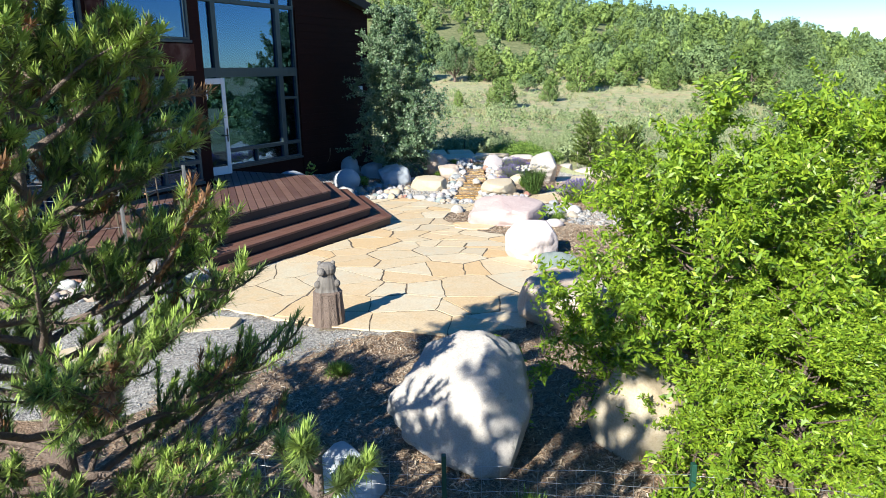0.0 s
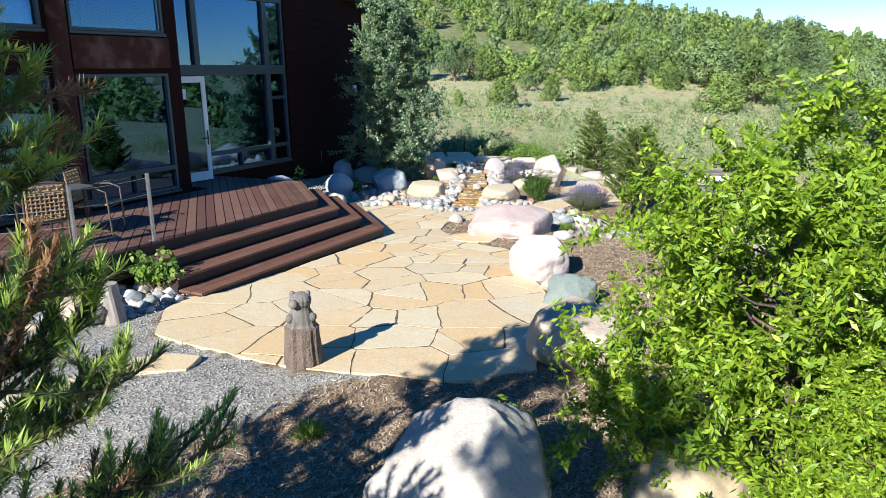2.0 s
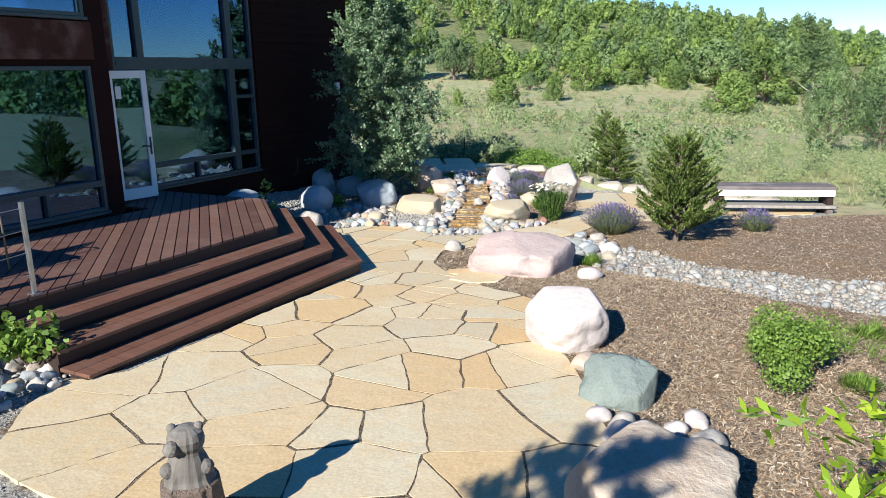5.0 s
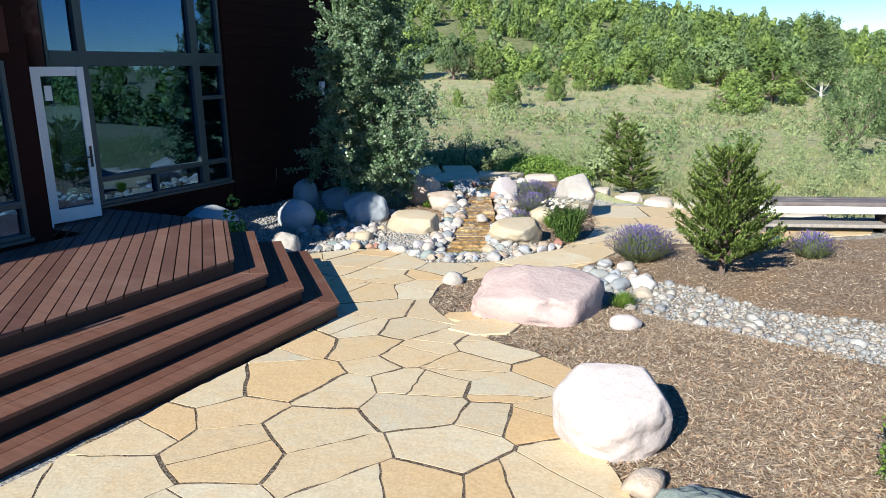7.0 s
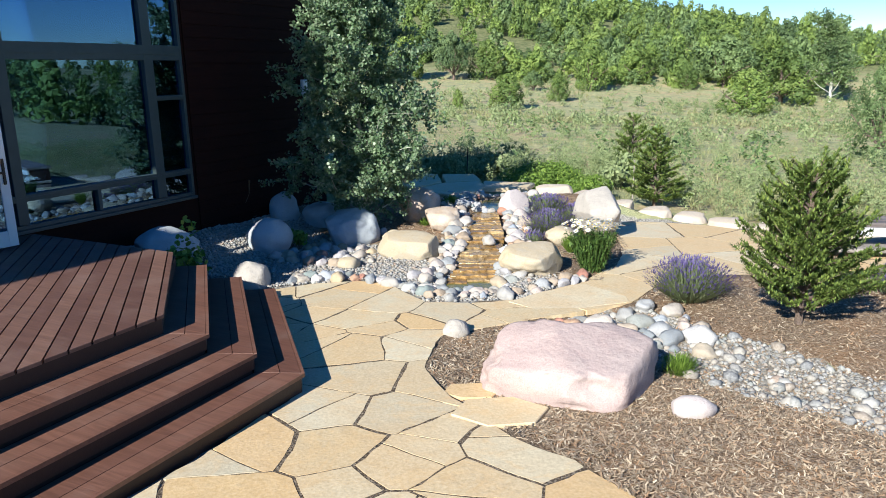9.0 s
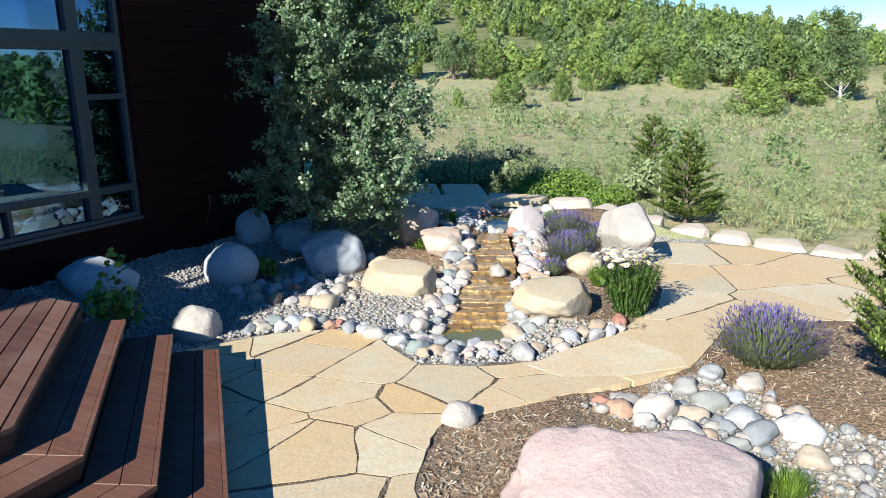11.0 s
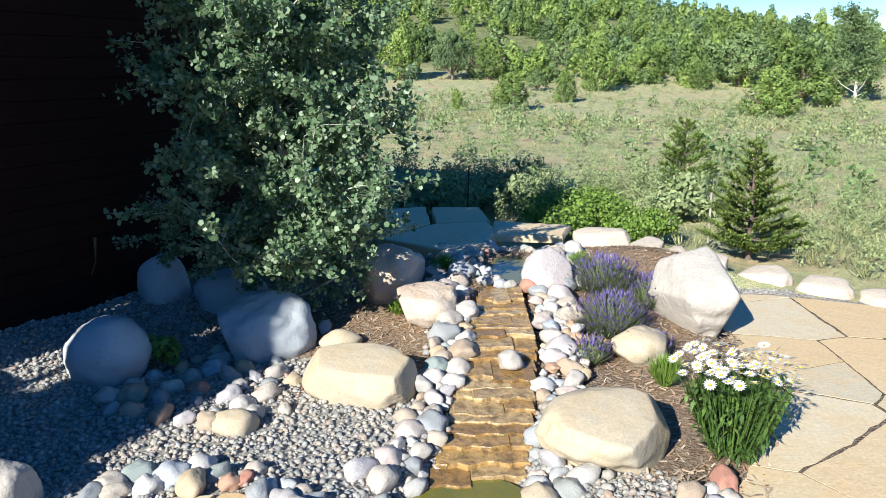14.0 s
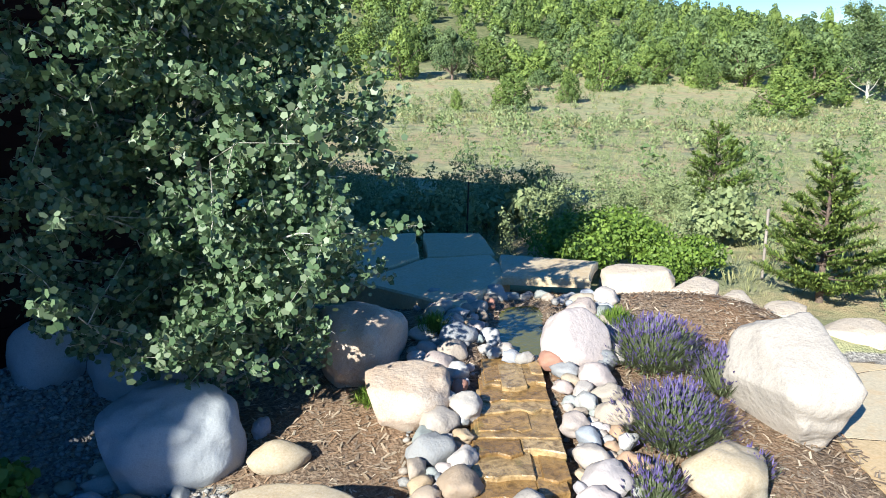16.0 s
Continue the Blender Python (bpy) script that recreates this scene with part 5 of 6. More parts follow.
MULCH_SEEN = [(-2.6, 3.2), (3.4, 3.2), (5.5, 8), (8.5, 12.5), (9.3, 17.4), (8.8, 18.2), (5.8, 17.9), (3.3, 17.7), (2.4, 16.4), (0.1, 15.6), (-0.05, 14.2), (1.2, 12), (1.3, 9), (0.9, 7.4), (-1, 7.3), (-1.9, 6.4), (-2.6, 5.9)]
sprinkle("bark_mulch", MULCH_SEEN, 150000, 0.010, 0.030, CHIP, M_CHIP, "shredded brown and grey bark mulch", "mulch", 0.12, (PATIO,), None, 0.34, False)
sprinkle("bark_mulch", [(-2.2, 4.0), (2.2, 4.0), (2.4, 7.2), (4.6, 9.0), (4.2, 12.2), (2.6, 14.4), (1.4, 15.4), (0.6, 14.0), (1.3, 11.6), (1.5, 8.4), (0.9, 7.3), (-1.1, 7.2)], 100000, 0.010, 0.030, CHIP, M_CHIP, "loose shredded bark mulch round the boulders", "mulch", 0.15, (PATIO,), None, 0.36, False)
sprinkle("bark_mulch", MULCH_FALL, 16000, 0.018, 0.045, CHIP, M_CHIP, "shredded reddish bark mulch round the fall", "mulch", 0.12, None, None, 0.22, False)
sprinkle("bark_mulch", [(0.02, 14.5), (0.2, 13.85), (0.75, 13.1), (1.2, 13.2), (1.0, 15.6), (0.2, 15.5)], 3000, 0.018, 0.04, CHIP, M_CHIP, "shredded bark mulch beside the pink boulder", "mulch", 0.12, None, None, 0.22, False)

# ---- flowers and small plants ----
def lavender(x, y, r, h, stems, seed, flower=True, label="rounded lavender bush with purple flower spikes", mat=None):
    g = np.random.default_rng(seed)
    a = g.uniform(0, 2 * np.pi, stems)
    e = g.uniform(0, 1, stems) ** 0.6
    D = np.stack([np.cos(a) * e * r / h, np.sin(a) * e * r / h, 1.05 - 0.5 * e * e], 1)
    P = np.stack([np.cos(a) * e * r * 0.25, np.sin(a) * e * r * 0.25, np.zeros(stems)], 1)
    L = h * g.uniform(0.75, 1.08, stems)
    V1, F1 = blades(P, D, L, 0.0035)
    m = stems * 2
    k = g.integers(0, stems, m)
    Dn = D / np.linalg.norm(D, axis=1)[:, None]
    Q = P[k] + Dn[k] * (L[k] * g.uniform(0.15, 0.75, m))[:, None]
    V2, F2 = blades(Q, Dn[k] + g.normal(0, 0.45, (m, 3)), 0.07 * g.uniform(0.6, 1.2, m), 0.005)
    root = tagged(empty("lavender_bush" if flower else "grass_tuft", pose(x, y, gz(x, y))), label, "lavender" if flower else "plant")
    part("foliage", mesh_of("foliage", *merge([(V1, F1), (V2, F2)]), mat or M_STEM), root)
    if flower:
        tip = P + Dn * (L * 0.97)[:, None]
        sel = g.uniform(0, 1, stems) < 0.5
        tip, d = tip[sel], Dn[sel]
        n = len(tip)
        rep = np.repeat(np.arange(n), 3)
        V3, F3 = blades(tip[rep] - d[rep] * 0.05 + g.normal(0, 0.004, (n * 3, 3)), d[rep] + g.normal(0, 0.2, (n * 3, 3)), 0.052 * g.uniform(0.6, 1.2, n * 3), 0.0055)
        part("bloom", mesh_of("bloom", V3, F3, M_LAV), root, "purple flower spikes")
    return root


lavender(3.12, 16.5, 0.52, 0.56, 1900, 1)
lavender(1.98, 20.35, 0.46, 0.45, 1500, 2)
lavender(2.15, 21.45, 0.55, 0.45, 1500, 3)
lavender(2.6, 21.1, 0.30, 0.40, 600, 33)
lavender(2.3, 19.95, 0.18, 0.25, 260, 4)
lavender(5.65, 16.5, 0.36, 0.42, 800, 5)
lavender(1.68, 19.75, 0.2, 0.28, 300, 6)
for i, (x, y, r, h) in enumerate(((2.34, 14.4, 0.24, 0.22), (0.38, 21.9, 0.18, 0.22), (-0.1, 20.95, 0.14, 0.14), (2.2, 19.3, 0.14, 0.3), (2.0, 22.1, 0.2, 0.25), (-1.0, 6.3, 0.2, 0.12), (0.5, 3.9, 0.18, 0.25), (3.6, 9.6, 0.3, 0.15), (4.5, 11.0, 0.4, 0.14), (5.4, 10.4, 0.5, 0.15))):
    lavender(x, y, r, h, 320, 40 + i, False, "small tuft of green leaves in the bed", M_BUSH)

# shasta daisies
daisy = tagged(empty("daisy_bush", pose(2.3, 18.15, gz(2.3, 18.15))), "clump of white daisies with yellow centres on leafy stems", "flowers")
g = np.random.default_rng(77)
n = 420
a, e = g.uniform(0, 2 * np.pi, n), g.uniform(0, 1, n) ** 0.6
D = np.stack([np.cos(a) * e * 0.42, np.sin(a) * e * 0.42, np.ones(n)], 1)
Pb = np.stack([np.cos(a) * e * 0.14, np.sin(a) * e * 0.14, np.zeros(n)], 1)
L = 0.70 * g.uniform(0.8, 1.05, n)
parts_ = [blades(Pb, D, L, 0.004)]
k = g.integers(0, n, 3600)
Dn = D / np.linalg.norm(D, axis=1)[:, None]
Q = Pb[k] + Dn[k] * (L[k] * g.uniform(0.1, 0.85, 3600))[:, None]
parts_.append(blades(Q, Dn[k] * 0.3 + g.normal(0, 0.8, (3600, 3)), 0.075 * g.uniform(0.6, 1.2, 3600), 0.0135, 0.25))
part("foliage", mesh_of("foliage", *merge(parts_), M_DAISYLEAF), daisy)
ang = np.linspace(0, 2 * np.pi, 14, endpoint=False)
PV, PF = blades(np.stack([np.cos(ang) * 0.008, np.sin(ang) * 0.008, 0 * ang], 1), np.stack([np.cos(ang), np.sin(ang), 0.12 + 0 * ang], 1), 0.037, 0.0085)
PETALS = mesh_of("petals", PV, PF, M_PETAL)
cb = ball(9, 1, 0.05)
for v in cb.verts:
    v.co = Vector((v.co.x * 0.011, v.co.y * 0.011, v.co.z * 0.006))
CENTRE = from_bm("flower_centre", cb, M_YELLOW, True)
top = Pb + Dn * L[:, None]
order = np.argsort(-top[:, 2])
used = []
for i in order:
    p = top[i]
    if any(np.linalg.norm(p - q) < 0.056 for q in used):
        continue
    used.append(p)
    fl = part("flower", PETALS, daisy, "", pose(p[0], p[1], p[2] + 0.005, g.uniform(-35, 10) + p[1] * -60, p[0] * 70 + g.uniform(-15, 15), g.uniform(0, 90)))
    part("flower_centre", CENTRE, fl, "yellow centre", pose(0, 0, 0.004))
    if len(used) >= 90:
        break


def leafy(name, x, y, r, h, n, size, seed, mat, label, z=None):
    V, F = clump_ball(seed, n, size, r, h * 0.55, 5)
    V = V + np.array([0, 0, h * 0.42])
    gg = np.random.default_rng(seed)
    wood = merge([tube(limb((0, 0, -0.03), (math.cos(t), math.sin(t), 1.2), h * 0.8, gg, 5, 0.2, 0.2), 0.008 * np.linspace(1, 0.4, 5), 4) for t in np.linspace(0, 6, 7)])
    root = tagged(empty(name, pose(x, y, gz(x, y) if z is None else z)), label, "shrub")
    part("stems", mesh_of("stems", *wood, M_BARK), root)
    part("leaves", mesh_of("leaves", V, F, mat), root)
    return root


leafy("shrub", -3.72, 10.4, 0.24, 0.62, 420, 0.034, 61, M_BUSH, "small leafy green shrub beside the deck steps")
leafy("shrub", -3.25, 17.75, 0.30, 0.78, 300, 0.036, 62, M_BUSH, "small leafy sapling beside the deck end")
leafy("shrub", 2.98, 9.75, 0.4, 0.6, 11000, 0.011, 63, M_BUSH, "round dense green shrub at the bed's edge")
leafy("spreading_bush", 2.75, 25.7, 1.05, 0.95, 15000, 0.021, 64, M_BUSH, "spreading bright green bush behind the wall")
leafy("spreading_bush", 3.7, 25.0, 0.7, 0.6, 7000, 0.021, 65, M_BUSH, "low trailing green bush behind the wall")
leafy("shrub", -2.2, 19.9, 0.18, 0.4, 200, 0.03, 66, M_BUSH, "small sprouting shrub among the stones")
leafy("shrub", 0.0, 28.2, 1.2, 0.95, 2600, 0.05, 67, M_SAGE, "tall sagebrush in the house's shadow")
leafy("shrub", 1.4, 28.6, 1.0, 0.8, 2200, 0.05, 68, M_SAGE, "tall sagebrush at the shadow's edge")
leafy("shrub", 5.0, 27.6, 0.8, 0.8, 1800, 0.045, 69, M_SAGE, "silver-grey sagebrush behind the spruce")

# ---- carved stump, posts, bench, furniture ----
def rings_mesh(profile, seed, sides=28, groove=0.0, bear=False):
    """Stacked rings (z, radius, dx, dy): a rough turned or carved shape."""
    V, F = [], []
    off = seed * 7.3
    for i, (z, r, dx, dy) in enumerate(profile):
        for j in range(sides):
            a = 2 * math.pi * j / sides
            w = 1 + 0.06 * noise.noise(Vector((math.cos(a) * 1.5 + off, math.sin(a) * 1.5, z * 4)))
            w += groove * (0.5 if z > 0.42 else 1) * noise.noise(Vector((a * 6 + off, z * 1.6, 0.3)))
            V.append((dx + r * w * math.cos(a), dy + r * w * math.sin(a), z))
    n = len(profile)
    for i in range(n - 1):
        for j in range(sides):
            k = (j + 1) % sides
            F.append([i * sides + j, i * sides + k, (i + 1) * sides + k, (i + 1) * sides + j])
    F.append([(n - 1) * sides + j for j in range(sides)])
    F.append([j for j in range(sides)][::-1])
    return V, F


prof = [(z, 0.172 + 0.012 * math.cos(z * 9), 0, 0) for z in np.linspace(-0.02, 0.36, 12)]
prof += [(0.375, 0.140, 0.0, 0.0), (0.40, 0.128, 0, 0), (0.45, 0.122, 0.0, 0), (0.50, 0.104, 0.004, -0.005), (0.535, 0.086, 0.006, -0.008), (0.56, 0.080, 0.008, -0.012), (0.59, 0.094, 0.008, -0.016), (0.63, 0.100, 0.008, -0.018), (0.665, 0.090, 0.008, -0.014), (0.685, 0.060, 0.008, -0.010), (0.695, 0.02, 0.008, -0.01)]
V, F = rings_mesh(prof, 3, 36, 0.16)
me = mesh_of("carved_stump", V, F, M_BARK, False)
me.materials.append(M_CARVED)
for p in me.polygons:
    if p.center.z > 0.37:
        p.material_index = 1
bm = bmesh.new()
bm.from_mesh(me)
for dx, dy, dz, r in ((-0.066, 0.0, 0.682, 0.027), (0.078, 0.0, 0.682, 0.027), (-0.055, -0.105, 0.61, 0.046), (-0.095, -0.06, 0.46, 0.045), (0.105, -0.05, 0.46, 0.045)):
    res = bmesh.ops.create_icosphere(bm, subdivisions=2, radius=r, matrix=Matrix.Translation((dx, dy, dz)))
    for v in res["verts"]:
        for f in v.link_faces:
            f.material_index = 1
bm.to_mesh(me)
bm.free()
tagged(part("carved_stump", me, None, "", pose(-1.29, 7.68, 0.215, 0, 0, 10)), "bark-covered stump with a weathered carved animal top", "stump")
V, F = rings_mesh([(z, 0.125 - 0.02 * z, -0.12 * z, 0) for z in np.linspace(-0.05, 0.46, 9)], 5, 24, 0.14)
tagged(part("log_stump", mesh_of("log_stump", V, F, M_GREYWOOD), None, "", pose(-3.72, 9.15, gz(-3.72, 9.15))), "leaning weathered grey log among pale stones", "stump")

bench = tagged(empty("bench", pose(6.95, 18.75, -0.13, 0, 0, -9)), "low weathered timber bench with a dark open shelf", "bench")
for k in range(3):
    part("seat_board", box("seat_board", -1.15, 1.15, -0.25 + k * 0.205, -0.055 + k * 0.205, 0.46, 0.53, M_BENCH, 0.012), bench)
part("apron", box("apron", -1.12, 1.12, -0.246, -0.20, 0.33, 0.458, M_WHITEPAINT, 0.006), bench, "pale front board")
part("shelf", box("shelf", -1.15, 1.15, -0.30, 0.33, 0.09, 0.15, M_GREYWOOD, 0.01), bench)
for x in (-1.05, 1.05):
    part("leg", box("leg", x - 0.06, x + 0.06, -0.20, 0.30, 0.151, 0.458, M_SHADEWOOD, 0.006), bench)
    part("foot", box("foot", x - 0.06, x + 0.06, -0.25, 0.30, -0.05, 0.089, M_BENCH, 0.006), bench)


def chair(n, u, yaw):
    root = tagged(empty("patio_chair", HM @ pose(n, u, DZ, 0, 0, yaw)), "bronze tubular patio chair on the deck", "chair", "chairs on the deck")
    for s in (-1, 1):
        pts = [(0.24 * s, -0.26, 0.0), (0.25 * s, -0.25, 0.35), (0.26 * s, -0.24, 0.60), (0.26 * s, -0.10, 0.66), (0.26 * s, 0.15, 0.66), (0.26 * s, 0.26, 0.70)]
        part("arm", mesh_of("arm", *tube(pts, [0.013] * 6, 8), M_BRONZE, True), root)
        pts = [(0.24 * s, 0.28, 0.0), (0.24 * s, 0.24, 0.40), (0.24 * s, 0.30, 0.90)]
        part("leg", mesh_of("leg", *tube(pts, [0.013] * 3, 8), M_BRONZE, True), root)
    part("seat", box("seat", -0.235, 0.235, -0.24, 0.235, 0.40, 0.425, M_WICKER, 0.01), root, "woven tan seat")
    back = part("backrest", mesh_of("backrest", *tube([(-0.24, 0.30, 0.90), (0, 0.325, 0.925), (0.24, 0.30, 0.90)], [0.013] * 3, 8), M_BRONZE, True), root)
    for i in range(9):
        x, z = -0.205 + i * 0.0513, 0.47 + i * 0.05
        part("woven_band", mesh_of("woven_band", *tube([(x, 0.262 + 0.006 * (-1) ** (i + k) + 0.06 * k / 8, 0.46 + 0.43 * k / 8) for k in range(9)], [0.016] * 9, 4), M_WICKER), back)
        part("woven_band", mesh_of("woven_band", *tube([(-0.22 + 0.44 * k / 8, 0.262 - 0.006 * (-1) ** (i + k) + 0.06 * i / 8, z) for k in range(9)], [0.016] * 9, 4), M_WICKER), back)
    part("front_rail", mesh_of("front_rail", *tube([(-0.24, -0.245, 0.38), (0, -0.25, 0.38), (0.24, -0.245, 0.38)], [0.011] * 3, 8), M_BRONZE), root)
    return root


chair(-9.72, 8.06, 120)
chair(-9.25, 6.9, -115)
table = tagged(empty("patio_table", HM @ pose(-9.98, 7.35, DZ)), "grey square metal patio table on the deck", "table")
part("tabletop", box("tabletop", -0.5, 0.5, -0.5, 0.5, 0.69, 0.72, M_METAL, 0.01), table)
for x in (-0.42, 0.42):
    for y in (-0.42, 0.42):
        part("leg", mesh_of("leg", *tube([(x, y, 0), (x * 0.96, y * 0.96, 0.69)], [0.018, 0.02], 8), M_DARKMETAL, True), table)

# stepping stones in the gravel
for x, y, r in ((-2.64, 7.72, 0.31), (-3.15, 7.36, 0.24), (-3.7, 6.9, 0.3)):
    poly = [(x + r * rr.uniform(0.8, 1.15) * math.cos(a) * 1.2, y + r * rr.uniform(0.8, 1.15) * math.sin(a)) for a in np.linspace(0.5, 6.78, 5, endpoint=False)]
    slab("stepping_stone", poly, gz(x, y) - 0.05, gz(x, y) + 0.03, M_FLAG, "buff sandstone stepping stone in gravel", "stepping stone", "stepping stones", 0.008)
for x, y, r in ((0.42, 13.95, 0.2), (0.62, 13.5, 0.3)):
    poly = [(x + r * 1.3 * math.cos(a), y + r * rr.uniform(0.7, 0.95) * math.sin(a)) for a in np.linspace(0.2, 6.48, 6, endpoint=False)]
    slab("stepping_stone", poly, gz(x, y) - 0.05, gz(x, y) + 0.03, M_FLAG, "buff sandstone piece set in mulch", "stepping stone", "", 0.008)

# garden hose and drip stake against the house
pts = [(-3.55 + 0.34 * math.cos(a) * (1 + 0.1 * math.sin(a * 0.37)), 21.3 + 0.26 * math.sin(a), 0.12 + 0.012 * a / 2) for a in np.linspace(0, 30, 130)]
tagged(part("garden_hose", mesh_of("garden_hose", *tube(pts, [0.012] * len(pts), 6), M_RUBBER, True)), "coiled black garden hose on gravel against the house", "hose")
pts = [(-3.5, 21.1, 0.05), (-3.35, 21.05, 0.35), (-3.22, 21.0, 0.6), (-3.2, 21.0, 0.85)]
tagged(part("garden_stake", mesh_of("garden_stake", *tube(pts, [0.008, 0.007, 0.006, 0.02], 6), M_BRONZE, True)), "thin bent metal garden stake", "stake")

# low wire fence with steel posts
fence = tagged(empty("wire_fence", pose(0, 0, 0)), "low green wire fence with steel posts in front of the boulder", "fence")
FP = [(-1.7, 4.15), (-0.02, 3.92), (1.42, 3.75), (2.6, 3.4)]
M_FENCE = material("green_coated_wire", plain_build((0.02, 0.09, 0.06)), 0.5, 0.3)
for x, y in FP:
    part("post", box("post", x - 0.014, x + 0.014, y - 0.02, y + 0.02, gz(x, y) - 0.05, gz(x, y) + 0.52, M_FENCE, 0.003), fence)
wires = []
for (x0, y0), (x1, y1) in zip(FP, FP[1:]):
    for h in np.linspace(0.05, 0.45, 6):
        wires.append(tube([(x0 + (x1 - x0) * f, y0 + (y1 - y0) * f, gz(x0, y0) + h + 0.012 * math.sin(f * 17 + h * 9)) for f in np.linspace(0, 1, 9)], [0.0016] * 9, 4))
    k = int(math.hypot(x1 - x0, y1 - y0) / 0.1)
    for f in np.linspace(0, 1, k):
        x, y = x0 + (x1 - x0) * f, y0 + (y1 - y0) * f
        wires.append(tube([(x, y, gz(x0, y0) + 0.02), (x + 0.004, y, gz(x0, y0) + 0.46)], [0.0014] * 2, 4))
part("wire_mesh", mesh_of("wire_mesh", *merge(wires), M_METAL), fence)
pts = [(4.75, 25.3, -0.4), (4.76, 25.3, 0.55)]
tagged(part("fence_post", mesh_of("fence_post", *tube(pts, [0.02, 0.02], 6), M_GREYWOOD, True)), "thin grey post in the meadow", "post")
pts = [(0.85, 27.0, -0.4), (0.9, 27.0, 0.75)]
tagged(part("fence_post", mesh_of("fence_post", *tube(pts, [0.015, 0.015], 6), M_DARKMETAL, True)), "thin dark steel post in the sagebrush", "post")

# ---- meadow and woods ----
rng = np.random.default_rng(91)


def tuft(n, spread_, tall, wide, seed, length=1.0):
    g = np.random.default_rng(seed)
    a = g.uniform(0, 2 * np.pi, n)
    e = g.uniform(0, 1, n)
    P = np.stack([np.cos(a) * e * spread_ * 0.6, np.sin(a) * e * spread_ * 0.6, g.uniform(0, 0.45, n) * tall], 1)
    D = np.stack([np.cos(a) * e * spread_, np.sin(a) * e * spread_, tall * g.uniform(0.3, 0.9, n)], 1)
    return blades(P, D, tall * length * g.uniform(0.45, 0.85, n), wide)


def field(name, count, shape, mat, lo, hi, label, y0, y1, side=0.72):
    d = y0 + (y1 - y0) * rng.uniform(0, 1, count) ** 1.25
    x = d * rng.uniform(-0.32, side, count)
    keep = ~((d < 24.3) & (x < 6)) & ~((x < 3.4) & (d < 26.2))
    patch = np.sin(x * 0.23 + 2 * np.sin(d * 0.11)) + np.sin(d * 0.31 + x * 0.07)
    keep &= patch + rng.normal(0, 0.9, count) > -0.6
    x, d = x[keep], d[keep]
    s = rng.uniform(lo, hi, len(x)) * rng.uniform(0.6, 1.25, len(x))
    V, F = scatter(*shape, np.column_stack([x, d, ground_z(x, d) - 0.03]), s, rng, 0.1)
    tagged(part(name, mesh_of(name, V, F, mat)), label, "meadow", kind="stuff")


field("sagebrush", 1000, dome_crown(61, 240, 0.038, 0.0, 0.35, 3, 9), M_SAGE, 0.22, 0.85, "grey-green sagebrush near the garden", 25, 50)
field("sagebrush", 3000, dome_crown(62, 46, 0.095, 0.0, 0.35, 3, 6), M_SAGE, 0.3, 1.0, "grey-green sagebrush scattered over the meadow", 48, 114)
field("meadow_shrubs", 260, dome_crown(63, 70, 0.085, 0.0, 0.4, 3, 7), M_OAK, 0.5, 1.3, "darker green low shrubs in the meadow", 28, 112)
field("dry_grass", 6500, tuft(13, 0.35, 0.35, 0.012, 2), M_GRASS, 0.4, 0.95, "dry yellow-green grass tufts over the meadow", 23.5, 70)
field("dry_grass", 3500, tuft(9, 0.5, 0.45, 0.04, 3), M_GRASS, 0.7, 1.4, "dry pale grass tufts on the far meadow", 60, 118)
P = spread([(-3, 26.3), (3.2, 26.8), (6, 26.5), (7, 34), (-3, 34)], 100, rng)
V, F = scatter(*dome_crown(64, 800, 0.025, 0.0, 0.3, 3, 14), np.column_stack([P, ground_z(P[:, 0], P[:, 1]) - 0.05]), rng.uniform(0.5, 1.2, len(P)), rng, 0.1)
tagged(part("sagebrush", mesh_of("sagebrush", V, F, M_SAGE)), "tall sagebrush in and beside the house's shadow", "meadow", kind="stuff")
P = spread([(3.3, 10.6), (4.3, 11.2), (5.6, 11.0), (7.5, 10.2), (6.5, 9.0), (4.2, 9.8)], 150, rng)
V, F = scatter(*tuft(26, 0.25, 0.22, 0.005, 12), np.column_stack([P, ground_z(P[:, 0], P[:, 1])]), rng.uniform(0.4, 0.9, len(P)), rng, 0.1)
tagged(part("green_grass", mesh_of("green_grass", V, F, M_BUSH)), "thin green grass at the edge of the dry creek bed", "grass", kind="stuff")
# grass and sage right beside the garden wall
P = spread([(5.2, 23.6), (6.6, 21.4), (9, 19.6), (14, 17.5), (22, 24), (16, 30), (5, 28)], 230, rng)
V, F = scatter(*dome_crown(65, 260, 0.036, 0.0, 0.3, 3, 10), np.column_stack([P, ground_z(P[:, 0], P[:, 1]) - 0.04]), rng.uniform(0.2, 0.75, len(P)), rng, 0.1)
tagged(part("sagebrush", mesh_of("sagebrush", V, F, M_SAGE)), "small grey-green sagebrush beyond the garden wall", "meadow", kind="stuff")
P = spread([(6.4, 20.6), (9, 19), (14, 17), (20, 24), (14, 27), (5, 26)], 700, rng)
V, F = scatter(*tuft(30, 0.4, 0.35, 0.010, 7), np.column_stack([P, ground_z(P[:, 0], P[:, 1])]), rng.uniform(0.35, 0.8, len(P)), rng, 0.1)
tagged(part("dry_grass", mesh_of("dry_grass", V, F, M_GRASS)), "dry grass beyond the garden wall", "meadow", kind="stuff")


